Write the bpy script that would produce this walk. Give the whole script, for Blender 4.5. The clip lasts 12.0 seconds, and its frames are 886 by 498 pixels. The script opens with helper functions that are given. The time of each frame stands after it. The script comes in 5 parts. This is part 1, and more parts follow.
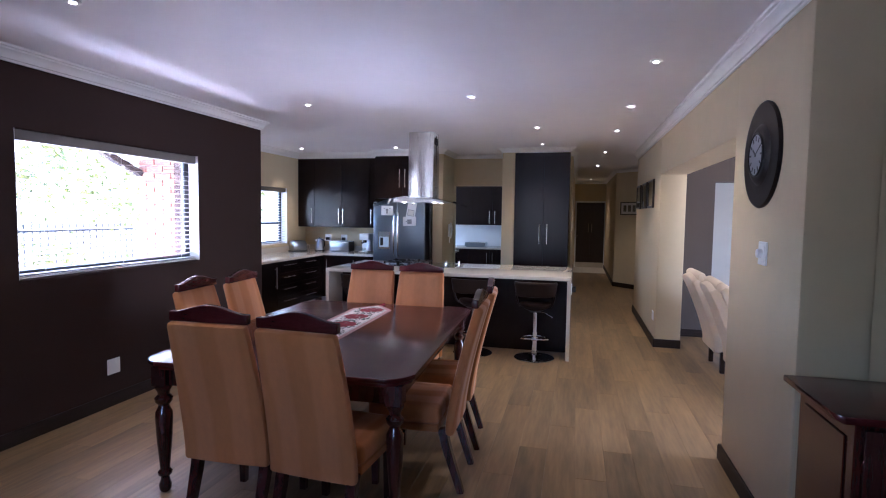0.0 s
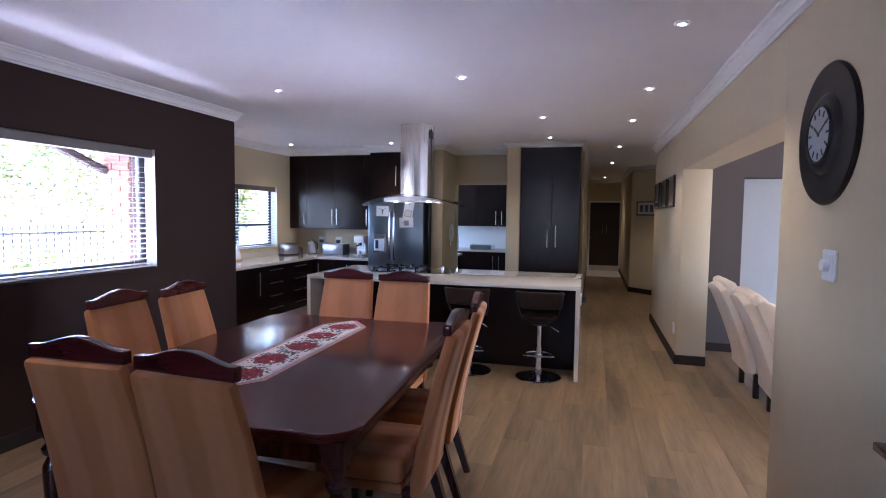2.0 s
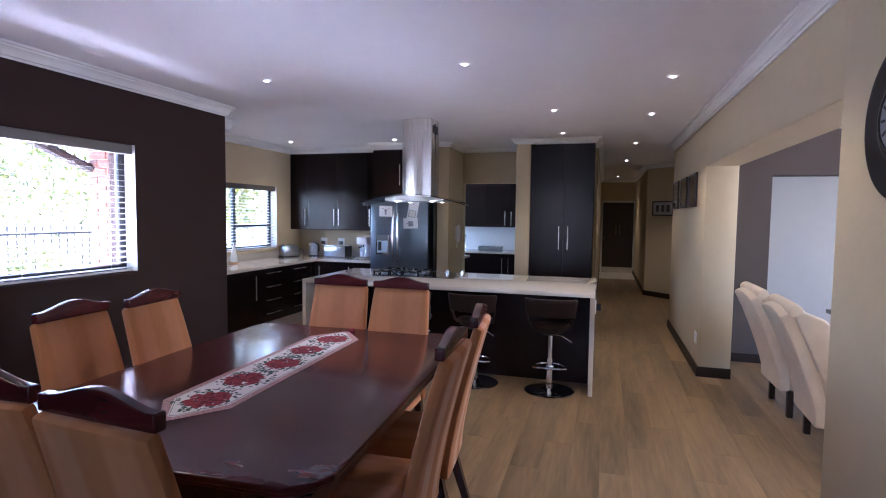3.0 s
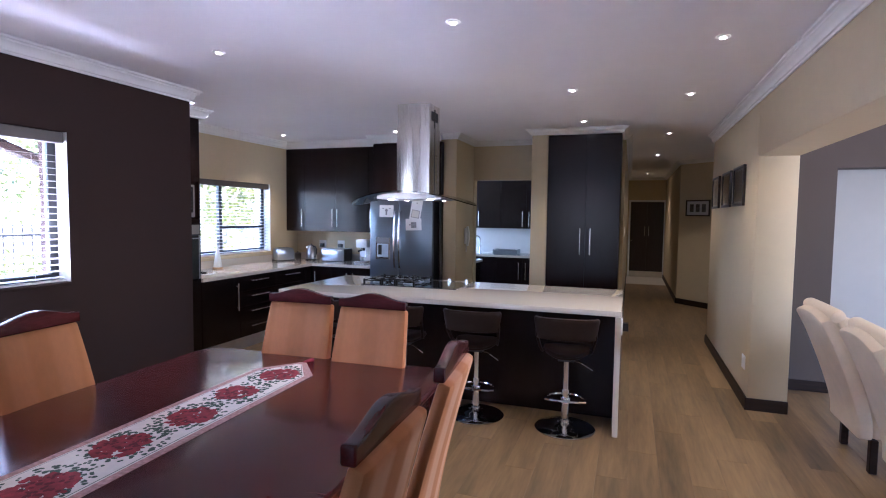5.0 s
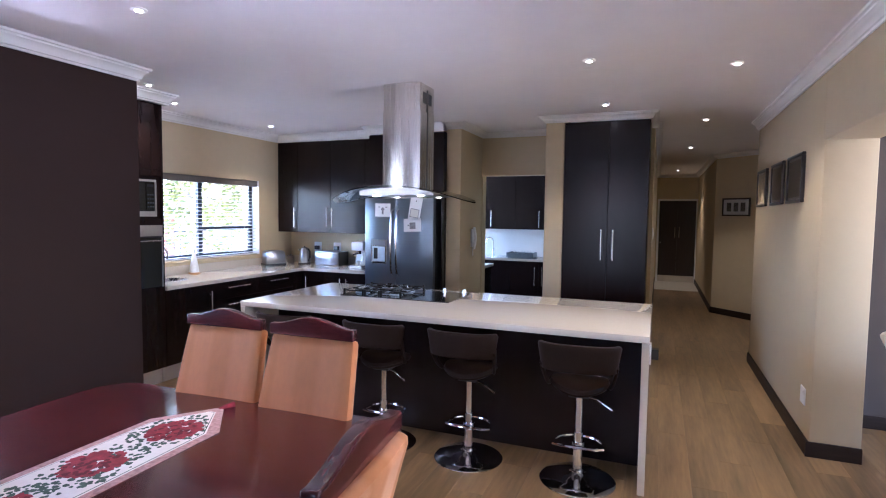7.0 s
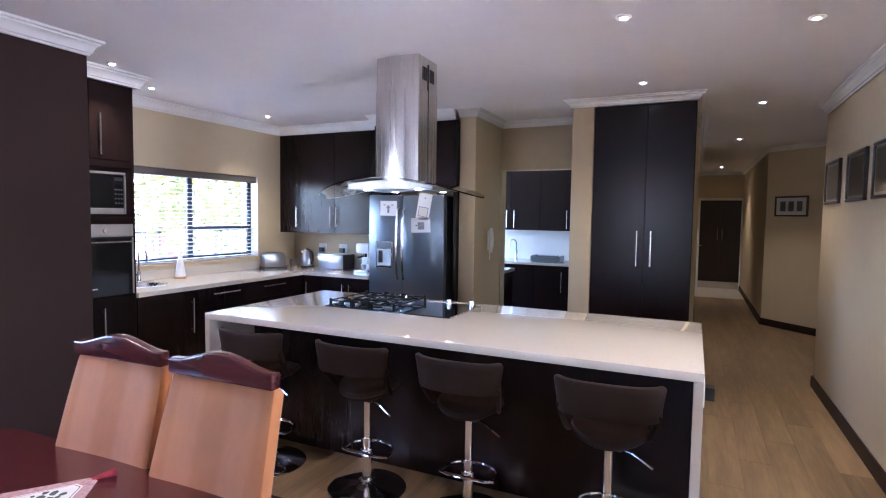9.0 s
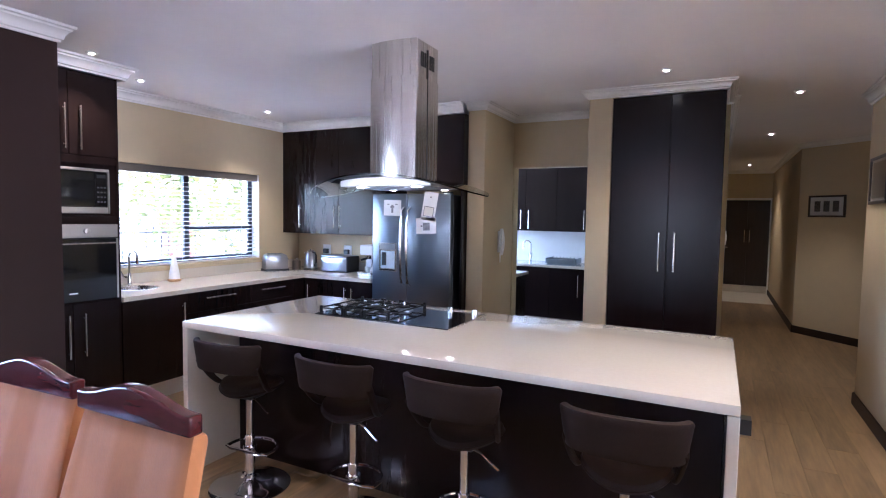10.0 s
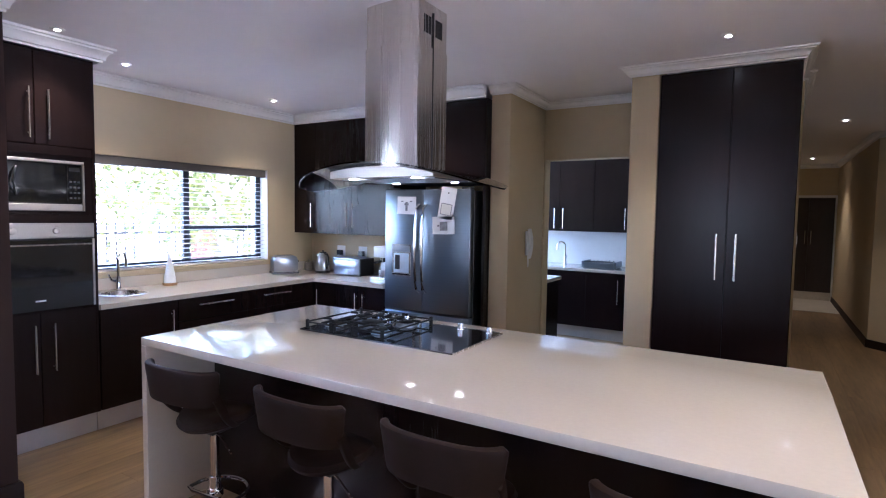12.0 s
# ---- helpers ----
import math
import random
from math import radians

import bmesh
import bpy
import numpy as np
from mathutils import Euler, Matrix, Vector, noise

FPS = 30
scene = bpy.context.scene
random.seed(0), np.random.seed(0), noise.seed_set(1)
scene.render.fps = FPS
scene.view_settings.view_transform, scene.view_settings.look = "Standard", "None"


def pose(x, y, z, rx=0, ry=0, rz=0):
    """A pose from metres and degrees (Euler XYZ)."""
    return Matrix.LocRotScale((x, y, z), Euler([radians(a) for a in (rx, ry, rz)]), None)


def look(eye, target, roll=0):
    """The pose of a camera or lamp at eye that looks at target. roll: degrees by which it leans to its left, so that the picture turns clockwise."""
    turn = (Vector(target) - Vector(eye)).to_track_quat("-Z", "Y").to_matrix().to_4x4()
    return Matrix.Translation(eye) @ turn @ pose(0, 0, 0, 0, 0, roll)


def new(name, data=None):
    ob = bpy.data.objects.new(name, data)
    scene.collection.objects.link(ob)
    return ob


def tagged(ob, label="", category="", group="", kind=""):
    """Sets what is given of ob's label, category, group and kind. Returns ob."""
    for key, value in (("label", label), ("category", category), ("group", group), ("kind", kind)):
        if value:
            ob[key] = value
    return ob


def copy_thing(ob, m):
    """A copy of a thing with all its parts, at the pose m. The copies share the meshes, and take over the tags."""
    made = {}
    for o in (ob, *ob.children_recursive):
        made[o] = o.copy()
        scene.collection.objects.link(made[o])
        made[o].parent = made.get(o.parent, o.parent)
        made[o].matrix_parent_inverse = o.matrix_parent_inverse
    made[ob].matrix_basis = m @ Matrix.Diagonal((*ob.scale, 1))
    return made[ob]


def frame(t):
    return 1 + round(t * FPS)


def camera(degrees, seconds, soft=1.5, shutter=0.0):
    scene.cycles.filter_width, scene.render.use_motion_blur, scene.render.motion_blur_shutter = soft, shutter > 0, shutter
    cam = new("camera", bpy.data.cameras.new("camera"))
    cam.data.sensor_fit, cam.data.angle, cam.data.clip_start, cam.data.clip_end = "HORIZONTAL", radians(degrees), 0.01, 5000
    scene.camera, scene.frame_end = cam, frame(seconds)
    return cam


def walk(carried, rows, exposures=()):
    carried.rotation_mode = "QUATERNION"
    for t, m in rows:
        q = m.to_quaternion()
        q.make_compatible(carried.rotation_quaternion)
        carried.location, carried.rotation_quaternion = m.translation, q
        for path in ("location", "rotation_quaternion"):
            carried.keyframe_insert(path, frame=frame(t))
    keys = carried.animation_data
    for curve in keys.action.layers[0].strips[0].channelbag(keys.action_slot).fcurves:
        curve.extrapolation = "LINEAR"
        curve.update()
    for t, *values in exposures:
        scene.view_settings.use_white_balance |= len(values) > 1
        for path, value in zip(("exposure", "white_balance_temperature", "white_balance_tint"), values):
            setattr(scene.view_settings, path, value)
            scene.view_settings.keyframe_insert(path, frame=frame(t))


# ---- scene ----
cam = camera(78.8, 12.0, 1.1)
EXPOSURES = [(0.0, 4.88, 4950, 22), (3.0, 4.76, 4950, 22), (6.0, 5.12, 4950, 22), (9.5, 5.40, 4950, 22), (11.0, 5.28, 4950, 22), (12.0, 5.08, 4950, 22)]
PATH = [
    (0, (0.554, 0.071, 1.589), (0.076, 2.008, 1.46), 0.8),
    (0.5, (0.558, 0.228, 1.597), (0.069, 2.163, 1.467), 0.8),
    (1, (0.566, 0.397, 1.59), (0.065, 2.329, 1.462), 0.8),
    (1.5, (0.587, 0.586, 1.592), (0.075, 2.515, 1.464), 0.8),
    (2, (0.605, 0.787, 1.586), (0.075, 2.711, 1.46), 0.7),
    (2.5, (0.59, 0.977, 1.582), (0.041, 2.896, 1.456), 0.7),
    (3, (0.567, 1.176, 1.59), (-0.001, 3.09, 1.464), 0.7),
    (5, (0.558, 2.023, 1.593), (-0.097, 3.909, 1.467), 0.7),
    (5.5, (0.555, 2.223, 1.588), (-0.117, 4.103, 1.461), 0.7),
    (6, (0.57, 2.438, 1.596), (-0.121, 4.311, 1.469), 0.7),
    (6.5, (0.567, 2.628, 1.588), (-0.149, 4.491, 1.461), 0.7),
    (7, (0.54, 2.847, 1.583), (-0.2, 4.701, 1.458), 0.7),
    (7.2, (0.524, 2.934, 1.58), (-0.227, 4.783, 1.461), 0.6),
    (9, (0.457, 3.572, 1.559), (-0.388, 5.381, 1.438), 0.8),
    (9.5, (0.436, 3.756, 1.562), (-0.441, 5.549, 1.439), 0.9),
    (10, (0.422, 3.928, 1.562), (-0.486, 5.705, 1.44), 0.9),
    (10.5, (0.418, 4.089, 1.57), (-0.519, 5.852, 1.447), 0.9),
    (11, (0.398, 4.248, 1.564), (-0.574, 5.992, 1.441), 0.9),
    (11.5, (0.352, 4.387, 1.56), (-0.65, 6.114, 1.433), 0.9),
    (12, (0.288, 4.528, 1.552), (-0.741, 6.238, 1.427), 0.9),
]
walk(cam, [(t, look(eye, target, roll)) for t, eye, target, roll in PATH], exposures=EXPOSURES)

# ---- world, sun and large lights ----
world = bpy.data.worlds.new("sky")
scene.world = world
world.use_nodes = True
wn = world.node_tree.nodes
sky = wn.new("ShaderNodeTexSky")
sky.sky_type, sky.sun_disc = "NISHITA", False
sky.sun_elevation, sky.sun_rotation = radians(70), radians(12)
world.node_tree.links.new(sky.outputs[0], wn["Background"].inputs[0])
wn["Background"].inputs[1].default_value = 0.13
sun = new("sun", bpy.data.lights.new("sun", "SUN"))
sun.data.energy, sun.data.angle, sun.data.color = 3.4, radians(0.5), (1.0, 0.95, 0.87)
sun.matrix_world = look((0, 0, 10), (-math.sin(radians(12)), -math.cos(radians(12)), 10 - math.tan(radians(70))))


def area_lamp(name, at, target, w, h, watts, colour, spread=180):
    ob = new(name, bpy.data.lights.new(name, "AREA"))
    ob.data.shape, ob.data.size, ob.data.size_y, ob.data.energy, ob.data.color = "RECTANGLE", w, h, watts, colour
    ob.data.spread = radians(spread)
    ob.matrix_world = look(at, target)
    return ob


DAY = (0.62, 0.80, 1.0)
area_lamp("lounge_daylight", (6.98, 5.1, 1.3), (0, 6.0, 1.2), 2.4, 1.7, 5.5, (1.0, 0.93, 0.88))
# faint added fill; the study wall behind it has no window
area_lamp("study_daylight", (5.98, 9.6, 1.4), (0, 9.6, 1.2), 1.6, 1.5, 0.3, DAY)
area_lamp("scullery_daylight", (-3.88, 10.7, 1.5), (0, 10.9, 1.2), 1.1, 1.0, 1.6, DAY)


# added lamps stand in for light off the paving below the dining window, from the sky above the kitchen window, and
# through an unseen south window
area_lamp("garden_bounce", (-4.5, 3.65, 0.45), (0.6, 4.8, 2.64), 1.9, 0.6, 17.0, (1.0, 0.93, 0.97))
# weak fill from the south end, set in an invented window opening
area_lamp("south_daylight", (-0.75, -3.03, 1.6), (1.4, 3.0, 1.6), 0.85, 0.75, 0.5, (0.80, 0.87, 1.0))
area_lamp("kitchen_sky", (-5.1, 7.55, 2.42), (-2.6, 7.6, 0.9), 1.9, 0.35, 2.5, DAY)


# ---- materials ----
def material(name, colour, rough=0.5, metal=0.0, var=0.12, scale=6.0, stretch=(1, 1, 1), bump=0.0, bump_scale=60.0, coat=0.0, rnd=0.0, spec=0.5, coords="Object", rvar=0.12):
    m = bpy.data.materials.new(name)
    m.use_nodes = True
    nt = m.node_tree
    b = nt.nodes["Principled BSDF"]
    b.inputs["Roughness"].default_value, b.inputs["Metallic"].default_value = rough, metal
    b.inputs["Specular IOR Level"].default_value = spec
    b.inputs["Coat Weight"].default_value = coat
    b.inputs["Coat Roughness"].default_value = 0.08
    co = nt.nodes.new("ShaderNodeTexCoord")
    mp = nt.nodes.new("ShaderNodeMapping")
    mp.inputs["Scale"].default_value = stretch
    nt.links.new(co.outputs[coords], mp.inputs[0])
    n1 = nt.nodes.new("ShaderNodeTexNoise")
    n1.inputs["Scale"].default_value, n1.inputs["Detail"].default_value = scale, 6
    n2 = nt.nodes.new("ShaderNodeTexNoise")
    n2.inputs["Scale"].default_value, n2.inputs["Detail"].default_value = scale * 7, 4
    for n in (n1, n2):
        nt.links.new(mp.outputs[0], n.inputs["Vector"])
    mx = nt.nodes.new("ShaderNodeMath")
    mx.operation = "MULTIPLY_ADD"
    nt.links.new(n2.outputs["Fac"], mx.inputs[0])
    mx.inputs[1].default_value = 0.5
    nt.links.new(n1.outputs["Fac"], mx.inputs[2])
    fac = mx.outputs[0]
    if rnd:
        oi = nt.nodes.new("ShaderNodeObjectInfo")
        ad = nt.nodes.new("ShaderNodeMath")
        ad.operation = "MULTIPLY_ADD"
        nt.links.new(oi.outputs["Random"], ad.inputs[0])
        ad.inputs[1].default_value = rnd
        nt.links.new(fac, ad.inputs[2])
        ad2 = nt.nodes.new("ShaderNodeVectorMath")
        ad2.operation = "ADD"
        nt.links.new(co.outputs[coords], ad2.inputs[0])
        ml = nt.nodes.new("ShaderNodeMath")
        ml.operation = "MULTIPLY"
        nt.links.new(oi.outputs["Random"], ml.inputs[0])
        ml.inputs[1].default_value = 40
        nt.links.new(ml.outputs[0], ad2.inputs[1])
        nt.links.new(ad2.outputs[0], mp.inputs[0])
        fac = ad.outputs[0]
    rp = nt.nodes.new("ShaderNodeMapRange")
    rp.inputs["From Min"].default_value, rp.inputs["From Max"].default_value = 0.45, 1.05 + rnd
    nt.links.new(fac, rp.inputs["Value"])
    ramp = nt.nodes.new("ShaderNodeValToRGB")
    ramp.color_ramp.elements[0].color = (*[c * (1 - var) for c in colour], 1)
    ramp.color_ramp.elements[1].color = (*[min(1, c * (1 + var)) for c in colour], 1)
    nt.links.new(rp.outputs[0], ramp.inputs[0])
    nt.links.new(ramp.outputs[0], b.inputs["Base Color"])
    rr = nt.nodes.new("ShaderNodeMapRange")
    rr.inputs["To Min"].default_value, rr.inputs["To Max"].default_value = max(0.02, rough * (1 - rvar)), min(1, rough * (1 + rvar))
    nt.links.new(fac, rr.inputs["Value"])
    nt.links.new(rr.outputs[0], b.inputs["Roughness"])
    if bump:
        n3 = nt.nodes.new("ShaderNodeTexNoise")
        n3.inputs["Scale"].default_value, n3.inputs["Detail"].default_value = bump_scale, 5
        nt.links.new(mp.outputs[0], n3.inputs["Vector"])
        bp = nt.nodes.new("ShaderNodeBump")
        bp.inputs["Strength"].default_value, bp.inputs["Distance"].default_value = bump, 0.003
        nt.links.new(n3.outputs["Fac"], bp.inputs["Height"])
        nt.links.new(bp.outputs[0], b.inputs["Normal"])
    return m


def glass(name, colour=(1, 1, 1), rough=0.0, ior=1.45):
    m = bpy.data.materials.new(name)
    m.use_nodes = True
    b = m.node_tree.nodes["Principled BSDF"]
    b.inputs["Base Color"].default_value = (*colour, 1)
    b.inputs["Transmission Weight"].default_value, b.inputs["Roughness"].default_value = 1.0, rough
    b.inputs["IOR"].default_value = ior
    return m


def glow(name, colour, strength):
    m = bpy.data.materials.new(name)
    m.use_nodes = True
    b = m.node_tree.nodes["Principled BSDF"]
    b.inputs["Base Color"].default_value = (*colour, 1)
    b.inputs["Emission Color"].default_value, b.inputs["Emission Strength"].default_value = (*colour, 1), strength
    return m


M_BEIGE = material("beige_wall_paint", (0.53, 0.435, 0.275), 0.75, var=0.05, scale=1.5, bump=0.15, bump_scale=90)
M_BROWN = material("dark_brown_wall_paint", (0.033, 0.0175, 0.0140), 0.75, var=0.08, scale=1.5, bump=0.15, bump_scale=90, spec=0.2)
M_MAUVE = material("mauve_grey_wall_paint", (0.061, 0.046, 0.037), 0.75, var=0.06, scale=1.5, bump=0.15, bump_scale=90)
M_PALE = material("pale_grey_paint", (0.40, 0.40, 0.38), 0.8, var=0.04, scale=1.5)
M_WHITE = material("white_ceiling_paint", (0.88, 0.86, 0.87), 0.85, var=0.03, scale=1.0, bump=0.08, bump_scale=80)
M_TRIM = material("white_gloss_trim", (0.80, 0.79, 0.77), 0.45, var=0.03, scale=4)
M_SKIRT = material("dark_stained_skirting", (0.022, 0.013, 0.010), 0.45, var=0.3, scale=8, stretch=(1, 1, 6), spec=0.2)
M_PLANK = material("oak_vinyl_plank", (0.212, 0.138, 0.067), 0.38, var=0.70, scale=1.1, stretch=(5.5, 0.55, 1), bump=0.05, bump_scale=25, rnd=0.20)
M_GROUT = material("plank_joint", (0.13, 0.085, 0.045), 0.8, var=0.2)
M_TILE = material("cream_floor_tile", (0.55, 0.50, 0.42), 0.35, var=0.1, scale=5)
M_WENGE = material("wenge_cabinet_board", (0.0115, 0.0062, 0.0058), 0.25, var=0.14, scale=4, stretch=(5, 5, 0.5), spec=0.22, rvar=0.0)
M_CARCASS = material("black_carcass_board", (0.012, 0.010, 0.010), 0.5, var=0.2)
M_QUARTZ = material("cream_white_quartz", (0.56, 0.505, 0.425), 0.11, var=0.025, scale=60, coat=0.2)
M_STEEL = material("brushed_steel", (0.66, 0.63, 0.59), 0.27, 1.0, var=0.015, scale=5, stretch=(24, 24, 0.06), rvar=0.02)
M_FRIDGE = material("graphite_fridge_steel", (0.23, 0.26, 0.30), 0.30, 1.0, var=0.05, scale=5, stretch=(0.06, 24, 24), rvar=0.02)
M_SILVER = material("dull_silver", (0.36, 0.36, 0.37), 0.30, 1.0, var=0.06, scale=5, stretch=(0.06, 24, 24), rvar=0.02)
M_SATIN = material("satin_steel", (0.50, 0.47, 0.44), 0.42, 1.0, var=0.06, scale=5, stretch=(0.06, 24, 24), rvar=0.02)
M_CHROME = material("polished_chrome", (0.78, 0.78, 0.78), 0.07, 1.0, var=0.02)
M_KICK = material("brushed_alu_kick", (0.62, 0.62, 0.64), 0.4, 0.7, var=0.06, scale=8)
M_BLACK = material("black_plastic", (0.014, 0.014, 0.015), 0.35, var=0.1)
M_BGLASS = material("black_ceramic_glass", (0.010, 0.010, 0.011), 0.05, var=0.05, coat=0.4)
M_IRON = material("cast_iron", (0.008, 0.008, 0.0085), 0.5, var=0.2, bump=0.2, bump_scale=120, spec=0.2)
M_ALU = material("charcoal_window_frame", (0.016, 0.017, 0.020), 0.4, var=0.1)
M_BLIND = material("taupe_blind_slat", (0.66, 0.62, 0.59), 0.5, var=0.05)
M_MAHOG = material("mahogany_gloss", (0.060, 0.0095, 0.0100), 0.20, var=0.45, scale=4, stretch=(1, 5, 5), coat=0.15, spec=0.45)
M_MAHOG_V = material("mahogany_upright", (0.045, 0.011, 0.009), 0.22, var=0.4, scale=5, stretch=(5, 5, 0.6), coat=0.4)
M_LEATHER = material("brown_leatherette", (0.021, 0.0120, 0.0085), 0.48, var=0.15, scale=10, bump=0.2, bump_scale=160, spec=0.09)
M_CREAM = material("cream_chair_fabric", (0.66, 0.54, 0.39), 0.9, var=0.06, scale=10, bump=0.2, bump_scale=300)
M_PLASTIC = material("white_plastic", (0.78, 0.78, 0.77), 0.35, var=0.02)
M_PAPER = material("white_paper", (0.72, 0.72, 0.74), 0.8, var=0.04)
M_PRINT = material("grey_print", (0.22, 0.22, 0.24), 0.8, var=0.5, scale=30)
M_FRAME = material("dark_picture_frame", (0.030, 0.020, 0.016), 0.35, var=0.2)
M_MAT = material("picture_mount", (0.62, 0.60, 0.56), 0.8, var=0.03)
M_PHOTO = material("faded_photo", (0.075, 0.070, 0.066), 0.4, var=0.95, scale=7)
M_DOOR = material("dark_hall_door", (0.028, 0.018, 0.016), 0.4, var=0.3, scale=5, stretch=(5, 5, 0.5))
M_FOREST = glass("clear_glass")
M_HOODGLASS = glass("smoked_hood_glass", (0.80, 0.84, 0.85), 0.0, 1.22)
M_LAMP = glow("warm_lamp_face", (1.0, 0.88, 0.70), 3)
M_BRICK = material("red_face_brick", (0.25, 0.105, 0.07), 0.85, var=0.25, scale=14, bump=0.5, bump_scale=60, rnd=0.35)
M_MORTAR = material("mortar", (0.42, 0.39, 0.35), 0.9, var=0.1, bump=0.4)
M_LEAF = material("leaf_green", (0.115, 0.125, 0.022), 0.6, var=0.5, scale=3, rnd=0.2)
M_BARK = material("pale_bark", (0.30, 0.26, 0.22), 0.9, var=0.3, scale=10, bump=0.6, bump_scale=20)
M_GROUND = material("paving_and_sand", (0.58, 0.53, 0.46), 0.9, var=0.15, scale=0.8, bump=0.3)
M_ROOF = material("dark_pergola_timber", (0.05, 0.042, 0.04), 0.6, var=0.2)
M_PLASTER = material("pale_garden_plaster", (0.62, 0.56, 0.48), 0.9, var=0.12, scale=2, bump=0.4)
M_TAUPE = material("taupe_valance", (0.135, 0.118, 0.102), 0.55, var=0.06)


def fabric():
    """Tan suede with wide soft vertical stripes across the chair's width."""
    m = material("tan_striped_suede", (0.46, 0.178, 0.056), 0.85, var=0.12, scale=7, stretch=(1, 1, 0.4), bump=0.15, bump_scale=220)
    nt = m.node_tree
    b = nt.nodes["Principled BSDF"]
    base = b.inputs["Base Color"].links[0].from_socket
    co = nt.nodes.new("ShaderNodeTexCoord")
    w = nt.nodes.new("ShaderNodeTexWave")
    w.wave_type, w.bands_direction = "BANDS", "X"
    w.inputs["Scale"].default_value, w.inputs["Distortion"].default_value, w.inputs["Detail"].default_value = 1.5, 0.9, 1
    w.inputs["Detail Scale"].default_value = 1.5
    nt.links.new(co.outputs["Object"], w.inputs["Vector"])
    mr = nt.nodes.new("ShaderNodeMapRange")
    mr.inputs["From Min"].default_value, mr.inputs["From Max"].default_value = 0.35, 0.65
    mr.inputs["To Min"].default_value, mr.inputs["To Max"].default_value = 0.95, 1.05
    nt.links.new(w.outputs["Fac"], mr.inputs["Value"])
    mu = nt.nodes.new("ShaderNodeVectorMath")
    mu.operation = "SCALE"
    nt.links.new(base, mu.inputs[0])
    nt.links.new(mr.outputs[0], mu.inputs["Scale"])
    nt.links.new(mu.outputs[0], b.inputs["Base Color"])
    sh = nt.nodes.new("ShaderNodeMapRange")
    sh.inputs["From Min"].default_value, sh.inputs["From Max"].default_value = 0.3, 0.7
    sh.inputs["To Min"].default_value, sh.inputs["To Max"].default_value = 0.15, 0.60
    nt.links.new(w.outputs["Fac"], sh.inputs["Value"])
    nt.links.new(sh.outputs[0], b.inputs["Sheen Weight"])
    b.inputs["Sheen Tint"].default_value = (1.0, 0.88, 0.80, 1)
    b.inputs["Sheen Roughness"].default_value = 0.45
    return m


M_SUEDE = fabric()


# ---- shape helpers ----
def bx(x0, x1, y0, y1, z0, z1, bev=0.003, seg=1):
    bm = bmesh.new()
    bmesh.ops.create_cube(bm, size=1, matrix=Matrix.Translation(((x0 + x1) / 2, (y0 + y1) / 2, (z0 + z1) / 2)) @ Matrix.Diagonal((x1 - x0, y1 - y0, z1 - z0, 1)))
    if bev:
        bmesh.ops.bevel(bm, geom=bm.edges[:], offset=bev, segments=seg, affect="EDGES", profile=0.5)
    return bm


def lathe(profile, seg=24, at=(0, 0, 0), axis="Z"):
    bm = bmesh.new()
    rings = []
    for r, z in profile:
        rings.append([bm.verts.new((r * math.cos(2 * math.pi * k / seg), r * math.sin(2 * math.pi * k / seg), z)) for k in range(seg)])
    for a, b in zip(rings, rings[1:]):
        for k in range(seg):
            bm.faces.new((a[k], a[(k + 1) % seg], b[(k + 1) % seg], b[k]))
    bm.faces.new(rings[0][::-1])
    bm.faces.new(rings[-1])
    bmesh.ops.recalc_face_normals(bm, faces=bm.faces[:])
    m = {"Z": Matrix(), "X": pose(0, 0, 0, 0, 90, 0), "Y": pose(0, 0, 0, -90, 0, 0)}[axis]
    bm.transform(Matrix.Translation(at) @ m)
    return bm


def tube(points, r, seg=10, closed=False, turn=0.0):
    pts = [Vector(p) for p in points]
    bm, rings = bmesh.new(), []
    n = len(pts)
    up = Vector((0, 0, 1))
    for i, p in enumerate(pts):
        a, b = (pts[(i - 1) % n], pts[(i + 1) % n]) if closed else (pts[max(i - 1, 0)], pts[min(i + 1, n - 1)])
        d = (b - a).normalized()
        u = d.cross(up if abs(d.z) < 0.95 else Vector((1, 0, 0))).normalized()
        v = d.cross(u)
        rad = r[i] if isinstance(r, (list, tuple)) else r
        rings.append([bm.verts.new(p + rad * (math.cos(turn + 2 * math.pi * k / seg) * u + math.sin(turn + 2 * math.pi * k / seg) * v)) for k in range(seg)])
    for i in range(n if closed else n - 1):
        a, b = rings[i], rings[(i + 1) % n]
        for k in range(seg):
            bm.faces.new((a[k], a[(k + 1) % seg], b[(k + 1) % seg], b[k]))
    if not closed:
        bm.faces.new(rings[0][::-1])
        bm.faces.new(rings[-1])
    bmesh.ops.recalc_face_normals(bm, faces=bm.faces[:])
    return bm


